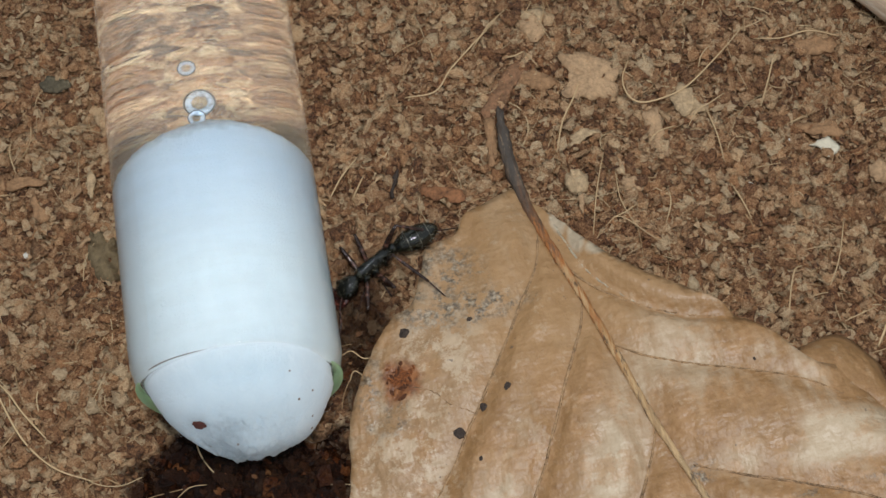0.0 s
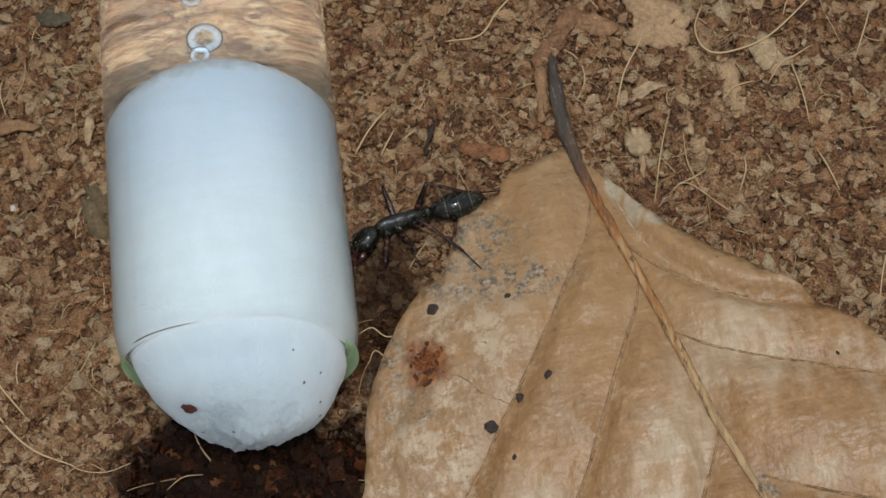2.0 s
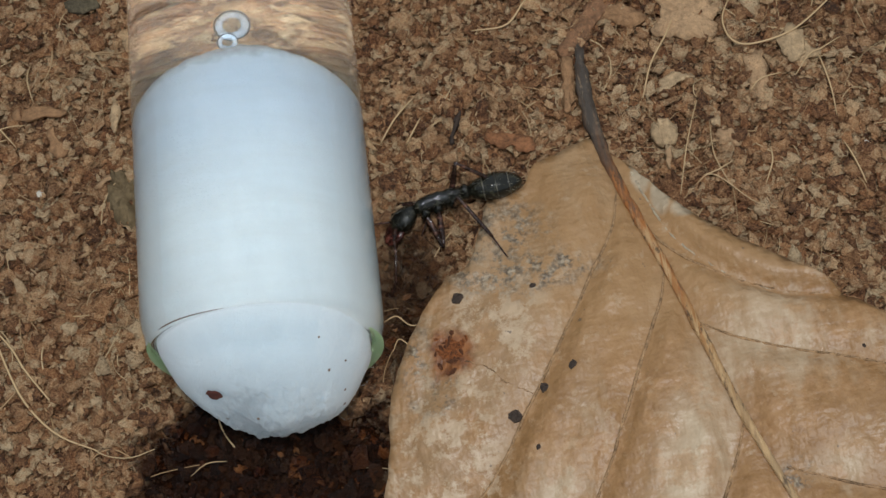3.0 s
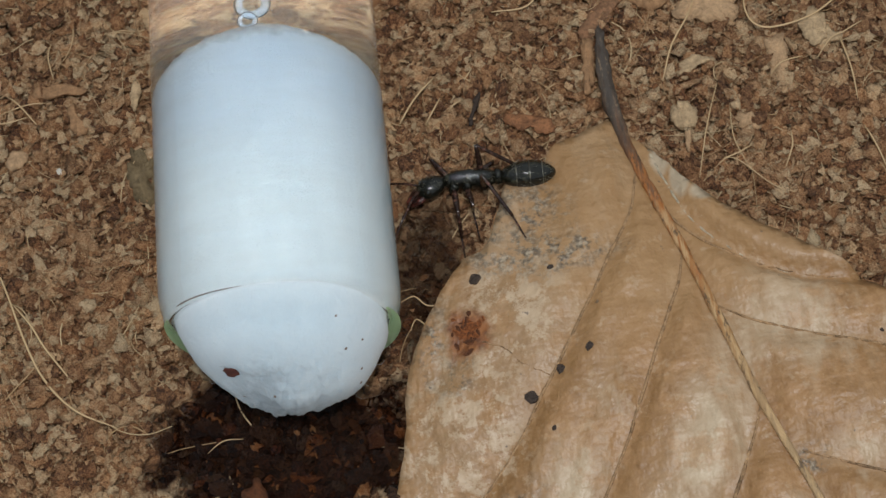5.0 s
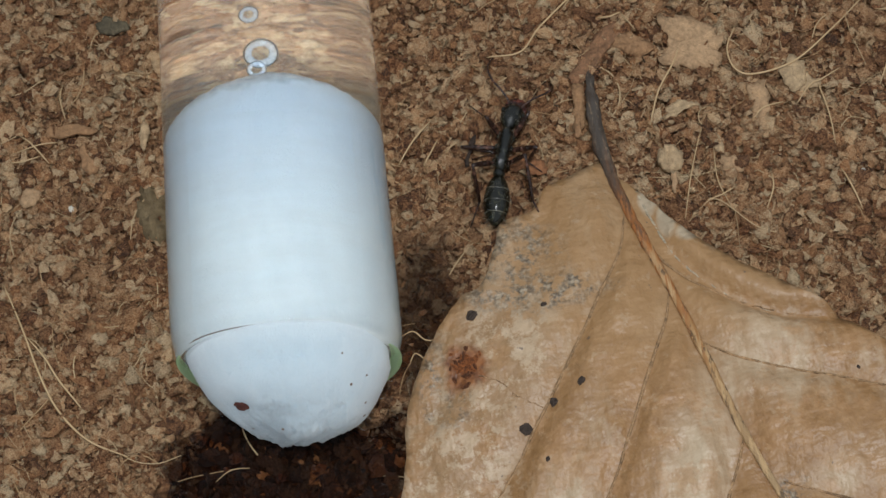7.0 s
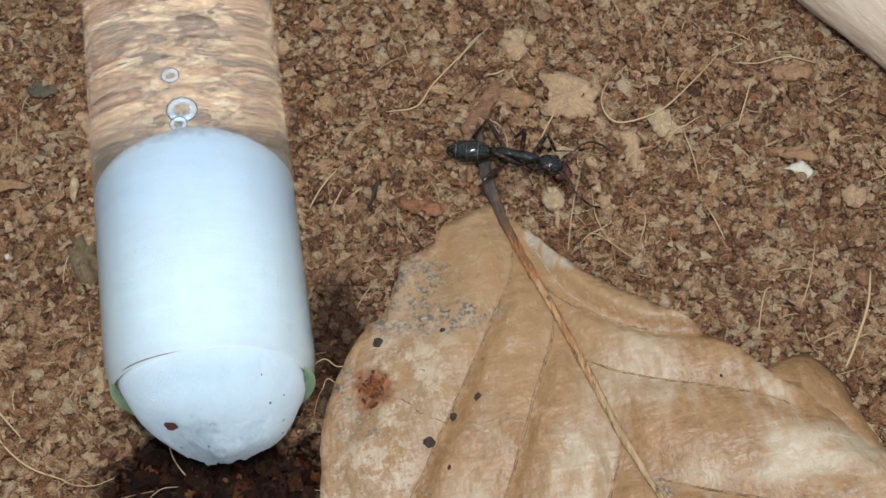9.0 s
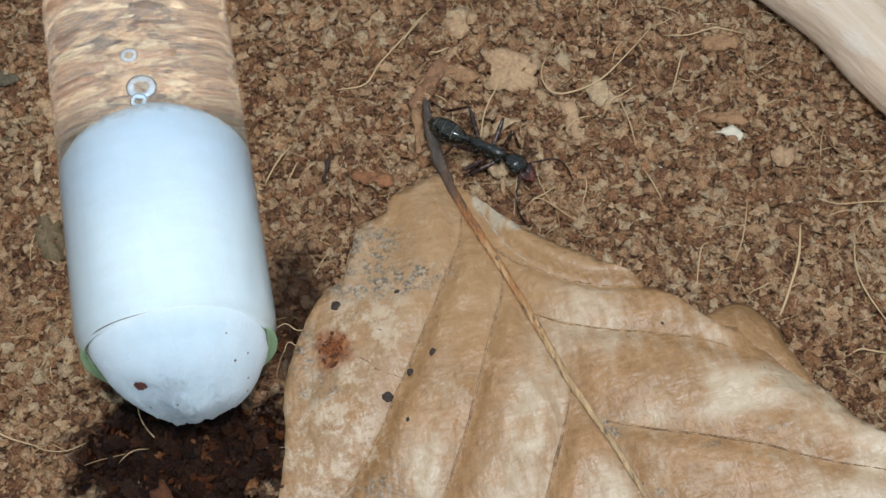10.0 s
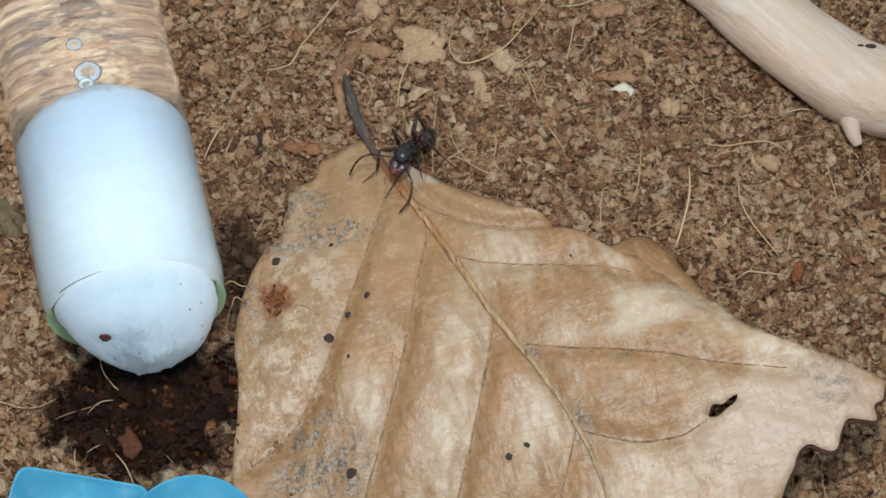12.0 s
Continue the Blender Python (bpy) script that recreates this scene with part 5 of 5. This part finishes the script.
outline_flake("pale_chip", "grey-cream flat chip at the edge of sight", [(2.79, 3.46), (3.02, 3.42), (2.93, 3.24), (2.84, 3.23), (2.81, 3.35)], 0.0, 0.030, M_STRAW, 38, "chip")
outline_flake("wood_flake", "broad orange-tan husk flake", [(5.07, 2.71), (5.26, 2.73), (5.46, 2.69), (5.46, 2.57), (5.21, 2.56)], 0.0, 0.030, M_OCHRE, 39, "wood flake")
outline_flake("bark_chip", "long dark brown bark strip", [(4.89, 1.89), (5.08, 1.90), (5.26, 1.88), (5.31, 1.74), (5.09, 1.78)], 0.0, 0.040, M_OCHRE, 40, "bark")
outline_flake("pale_chip", "forked pale husk scrap", [(4.04, 2.30), (4.11, 2.32), (4.19, 2.25), (4.25, 2.22), (4.15, 2.17), (4.03, 2.14)], 0.0, 0.030, M_STRAW, 41, "chip")
outline_flake("husk_clump", "pinkish tan clump of husk", [(5.40, 1.42), (5.52, 1.45), (5.62, 1.40), (5.59, 1.27), (5.45, 1.26)], 0.0, 0.060, M_TAN, 42, "husk clump")
outline_flake("husk_clump", "pale tan clump of husk beside fibres", [(6.17, 0.55), (6.27, 0.59), (6.36, 0.56), (6.37, 0.44), (6.23, 0.40)], 0.0, 0.060, M_TAN, 43, "husk clump")
outline_flake("husk_clump", "cream clump of husk pith", [(6.81, 0.40), (6.91, 0.42), (6.91, 0.33), (6.82, 0.30)], 0.0, 0.050, M_STRAW, 44, "husk clump")


def leaf_crumbs():
    for k in range(46):
        rng = random.Random(50 + k)
        x, y = 1.21 + rng.gauss(0, 0.055), 0.15 + rng.gauss(0, 0.060)
        speck("husk_crumb", "rust-red husk crumb stuck on the leaf", on_leaf(x, y, 0.0), rng.uniform(0.009, 0.020), M_RUST if k % 3 else M_WET_BARK, 60 + k, leaf_normal(x, y), "crumb", "crumbs on the leaf", 0.5, stretch=rng.uniform(1, 3.2))
    for x, y, s in ((2.00, -0.11, 0.030), (1.80, -0.22, 0.045), (1.585, -0.37, 0.05), (1.30, 0.535, 0.045), (2.78, -1.94, 0.035), (1.82, 0.52, 0.025), (1.47, -1.62, 0.045), (1.70, -0.62, 0.02), (3.84, -0.31, 0.018), (2.95, -1.9, 0.03)):
        speck("soil_crumb", "small black soil crumb stuck on the leaf", on_leaf(x, y, -0.004), s, M_DARK, int(x * 100), leaf_normal(x, y), "crumb", "crumbs on the leaf", 0.45, 7, stretch=0.7 + 0.9 * (x * 7.3 % 1))
    for k, (across, along, s) in enumerate(((0.75, 0.95, 0.016), (0.55, 1.15, 0.013), (0.95, 1.2, 0.012), (0.35, 0.9, 0.014), (0.1, 0.75, 0.02), (2.9, 0.45, 0.02), (1.9, 0.35, 0.016))):
        p, up = cotton_at(across, along)
        speck("husk_crumb", "tiny brown husk speck on the white cotton", p, 0.65 * s, M_SPECK, 300 + k, up, "crumb", "specks on the cotton", 0.5)
    speck("husk_crumb", "small dark red husk crumb caught on the cotton", tuple(cotton_at(2.32, 0.67)[0]), 0.045, chip_material("dark_rust", (0.085, 0.026, 0.018)), 77, (-0.3, -0.88, 0.36), "crumb", "", 0.3, stretch=1.3)


leaf_crumbs()
for k, (x, y, s) in enumerate(((3.94, 1.32, 0.016), (4.41, 1.45, 0.018), (2.30, 2.04, 0.018), (-1.67, 1.86, 0.030), (4.83, 1.79, 0.018), (5.00, -0.33, 0.022), (1.87, 1.82, 0.015))):
    speck("white_grain", "tiny rounded white grain on the soil", (x, y, lie(x, y) + 0.05), s, M_WHITE, 400 + k, category="grain", group="white grains", flat=0.8)


# ---- fibres ----
def fibre(points, radius, z=0.05, seed=0):
    rng = random.Random(seed)
    p = spline(points, 7)
    n = len(p)
    line = [(x, y, z + 0.05 * math.sin(math.pi * i / n) + 0.012 * noise.noise((x * 3, y * 3, seed))) for i, (x, y) in enumerate(p)]
    ob = part("coir_fibre", tube(line, [radius * (1 - 0.5 * abs(2 * i / n - 1) ** 3) for i in range(n)], 6), M_FIBRE)
    return tagged(ob, "thin straw-coloured coconut fibre lying on the soil", "fibre", "coir fibres")


for k, (pts, r) in enumerate([
        ([(3.65, 2.79), (3.55, 2.58), (3.58, 2.38), (3.73, 2.32), (4.05, 2.40), (4.40, 2.66), (4.73, 2.95)], 0.013),
        ([(-2.18, 1.26), (-2.03, 0.88), (-1.90, 0.51), (-1.76, 0.21), (-1.55, -0.03), (-1.27, -0.18)], 0.014),
        ([(-2.01, 0.83), (-1.86, 0.63), (-1.76, 0.45), (-1.57, 0.18)], 0.013),
        ([(3.19, 2.67), (3.10, 2.49), (2.95, 2.26), (2.85, 2.0)], 0.012),
        ([(2.63, 3.44), (2.41, 3.22), (2.11, 2.95), (1.93, 2.75), (1.66, 2.75)], 0.013),
        ([(5.47, 0.65), (5.34, 0.32), (5.14, -0.01), (5.03, -0.17)], 0.02),
        ([(5.90, 0.44), (5.81, 0.14), (5.83, -0.13), (5.97, -0.51)], 0.012),
        ([(5.49, -0.63), (5.60, -0.60), (5.70, -0.63), (5.95, -0.71)], 0.014),
        ([(1.17, 2.25), (1.02, 2.08), (0.88, 1.89)], 0.012),
        ([(1.20, 2.08), (1.14, 1.96), (1.07, 1.86)], 0.011),
        ([(1.36, 2.03), (1.25, 1.95)], 0.01),
        ([(0.93, -0.02), (1.05, 0.05), (1.0, 0.18), (0.88, 0.22)], 0.010),
        ([(0.9, 0.3), (1.08, 0.36), (1.2, 0.34)], 0.010),
        ([(0.76, 0.50), (0.86, 0.52), (0.95, 0.44), (1.08, 0.45)], 0.009),
        ([(0.80, 0.26), (0.86, 0.35), (0.95, 0.28), (0.98, 0.40)], 0.008),
        ([(-0.65, -0.43), (-0.53, -0.37), (-0.40, -0.36)], 0.006),
        ([(-0.80, -0.72), (-0.82, -0.84), (-0.82, -0.95)], 0.008),
        ([(-0.36, -1.22), (-0.40, -1.02), (-0.47, -0.86)], 0.009),
        ([(3.1, 1.25), (3.25, 1.30), (3.5, 1.05), (3.75, 0.95)], 0.007),
        ([(3.3, 1.75), (3.28, 1.45), (3.36, 1.2)], 0.007),
        ([(2.32, 3.12), (2.43, 3.24), (2.52, 3.34), (2.69, 3.48)], 0.010),
        ([(2.58, 3.00), (2.67, 2.97), (2.77, 3.02)], 0.012),
        ([(2.77, 3.02), (2.80, 2.93), (2.86, 2.85)], 0.008),
        ([(4.78, 2.80), (5.00, 2.74), (5.27, 2.77), (5.53, 2.69)], 0.011),
        ([(4.97, 2.65), (4.86, 2.50), (4.81, 2.40), (4.67, 2.13)], 0.011),
        ([(4.23, 1.67), (4.22, 1.90), (4.20, 2.19)], 0.010),
        ([(4.00, 2.04), (4.12, 2.17), (4.22, 2.21), (4.39, 2.31)], 0.010),
        ([(4.83, 1.92), (4.93, 1.93), (5.01, 1.97)], 0.009),
        ([(4.23, 1.46), (4.27, 1.28), (4.32, 1.10)], 0.010),
        ([(4.37, 0.12), (4.46, 0.41), (4.54, 0.58), (4.62, 0.62)], 0.010),
        ([(4.79, 0.39), (4.92, 0.61), (5.07, 0.96)], 0.009),
        ([(5.09, 0.04), (5.30, 0.08), (5.42, 0.03)], 0.009),
        ([(4.80, 0.08), (4.95, 0.11), (5.11, 0.16)], 0.009),
        ([(5.70, 0.87), (5.86, 0.77), (6.11, 0.74), (6.35, 0.69), (6.48, 0.56)], 0.010),
        ([(6.58, 1.02), (6.64, 0.98), (6.82, 0.97), (7.06, 0.85)], 0.012),
        ([(5.81, 1.61), (5.82, 1.50), (5.69, 1.47)], 0.009),
        ([(6.12, 1.07), (6.35, 0.99)], 0.008),
        ([(6.79, 0.23), (6.76, 0.08), (6.75, -0.07)], 0.010),
        ([(5.71, 0.68), (5.86, 0.69), (5.98, 0.69)], 0.008),
        ([(2.99, 1.19), (3.04, 1.37), (3.09, 1.54), (3.17, 1.76), (3.24, 1.93)], 0.008),
        ([(3.64, 1.95), (3.73, 2.02), (3.90, 2.07)], 0.010),
        ([(3.61, 1.19), (3.68, 1.34), (3.70, 1.48)], 0.010),
        ([(3.69, 1.37), (3.80, 1.27)], 0.007),
        ([(3.17, 1.32), (3.28, 1.33), (3.41, 1.40)], 0.009),
        ([(-2.15, 2.28), (-2.02, 2.26), (-1.90, 2.31)], 0.010),
        ([(-2.11, 2.36), (-1.90, 2.39), (-1.76, 2.41)], 0.008),
        ([(-2.06, 2.51), (-1.96, 2.41), (-1.83, 2.24)], 0.010),
        ([(-1.72, 2.93), (-1.73, 2.78), (-1.70, 2.61)], 0.009)]):
    fibre(pts, 0.62 * r, 0.05, k)


def loose_fibres():
    rng = random.Random(12)
    shapes = []
    for _ in range(1800):
        x, y = rng.uniform(-3, 8.8), rng.uniform(-3.3, 6)
        if abs(x) < 0.95 and y > 0 or ((x - 0.1) / 1.1) ** 2 + ((y + 0.42) / 0.75) ** 2 < 1 and rng.random() < 0.9:
            continue
        a, l, bend = rng.uniform(0, 6.3), rng.uniform(0.15, 0.95) * rng.uniform(0.5, 1.1), rng.gauss(0, 1.5)
        pts = []
        for i in range(5):
            pts.append((x, y, lie(x, y) + 0.05 + 0.03 * math.sin(i * 0.8) + rng.uniform(-0.02, 0.02)))
            x, y, a = x + math.cos(a) * l / 4, y + math.sin(a) * l / 4, a + bend / 4
        r = 0.0018 + 0.004 * rng.random() ** 1.5
        p = spline(pts, 3)
        shapes.append(tube(p, [r] * len(p), 4, cap=False))
    tagged(part("loose_fibres", joined(*shapes), M_FIBRE), "fine stray coconut fibres strewn over the soil", "fibres", kind="stuff")


loose_fibres()


# ---- the chips of the soil ----
def coir_chips(count=112000):
    rng = np.random.default_rng(5)
    near = rng.random(count) < 0.93
    x = np.where(near, rng.uniform(-2.6, 8.3, count), rng.uniform(-9, 15, count))
    y = np.where(near, rng.uniform(-3.2, 4.8, count), rng.uniform(-9, 15, count))
    keep = ~((x > 1.6) & (x < 4.2) & (y > -3.3) & (y < 0.6 - 0.9 * np.abs(x - 2.6)) & (rng.random(count) < 0.85))
    x, y = x[keep], y[keep]
    n = len(x)
    size = np.clip(np.exp(rng.normal(math.log(0.037), 0.55, n)), 0.014, 0.115)
    h = np.array([lie(a, b) for a, b in zip(x, y)])
    under = (np.abs(x) < TUBE_R) & (y > RIM_Y - 0.15)
    z = h + np.where(under, 0.0, rng.uniform(-0.03, 0.075, n))
    crumb = rng.random(n) < 0.27
    size = np.where(crumb, np.clip(size * 0.85, 0.014, 0.07), size)
    k = 8
    ang = (np.arange(k)[None] + rng.uniform(-0.35, 0.35, (n, k))) * 2 * math.pi / k
    rad = size[:, None] * rng.uniform(0.50, 1.32, (n, k))
    aspect = np.where(crumb, rng.uniform(0.6, 1.0, n), rng.uniform(0.3, 0.9, n))[:, None]
    px, py = rad * np.cos(ang), rad * np.sin(ang) * aspect
    thick = (0.005 + size * np.where(crumb, rng.uniform(0.3, 0.7, n), rng.uniform(0.04, 0.15, n)))[:, None]
    bow = rng.uniform(-0.9, 0.9, n)[:, None] * px**2 / size[:, None]
    top = np.stack([px, py, bow + thick * rng.uniform(0.7, 1.2, (n, k))], -1)
    low = np.stack([px * 0.9, py * 0.9, bow - 0.3 * thick], -1)
    peak = np.stack([np.zeros((n, 1)), np.zeros((n, 1)), thick * rng.uniform(0.6, 1.5, (n, 1))], -1)
    p = np.concatenate([top, low, peak], 1)
    tilt = np.where(under, 0.05, np.abs(rng.normal(0, 0.42, n)))
    axis = rng.uniform(0, 2 * math.pi, n)
    spin = rng.uniform(0, 2 * math.pi, n)
    c, s = np.cos(spin)[:, None], np.sin(spin)[:, None]
    p = np.stack([c * p[..., 0] - s * p[..., 1], s * p[..., 0] + c * p[..., 1], p[..., 2]], -1)
    ax = np.stack([np.cos(axis), np.sin(axis), 0 * axis], -1)[:, None]
    ct, st = np.cos(tilt)[:, None, None], np.sin(tilt)[:, None, None]
    p = p * ct + np.cross(np.broadcast_to(ax, p.shape), p) * st + ax * (p * ax).sum(-1, keepdims=True) * (1 - ct)
    p += np.stack([x, y, z], -1)[:, None]
    verts = (p.reshape(-1, 3) * CM).astype(np.float32)
    base = (np.arange(n) * (2 * k + 1))[:, None]
    i = np.arange(k)
    j = (i + 1) % k
    tops = (base[:, :, None] + np.stack([i, j, 0 * i + 2 * k], -1)[None]).reshape(-1, 3)
    quads = (base[:, :, None] + np.stack([i + k, j + k, j, i], -1)[None]).reshape(-1, 4)
    loops = np.concatenate([tops.ravel(), quads.ravel()]).astype(np.int32)
    starts = np.concatenate([np.arange(len(tops)) * 3, 3 * len(tops) + np.arange(len(quads)) * 4]).astype(np.int32)
    smooth = rng.random(n) < np.where(crumb, 0.85, 0.75)
    me = bpy.data.meshes.new("coir_chips")
    me.vertices.add(len(verts))
    me.vertices.foreach_set("co", verts.ravel())
    me.loops.add(len(loops))
    me.loops.foreach_set("vertex_index", loops)
    me.polygons.add(len(starts))
    me.polygons.foreach_set("loop_start", starts)
    me.polygons.foreach_set("use_smooth", np.concatenate([np.repeat(smooth, k), np.repeat(smooth, k)]))
    me.update(calc_edges=True)
    me.validate()
    me.materials.append(M_CHIPS)
    tagged(new("coir_chips", me), "crumbled brown husk chips covering the ground", "husk chips", kind="stuff")


coir_chips()

motions()
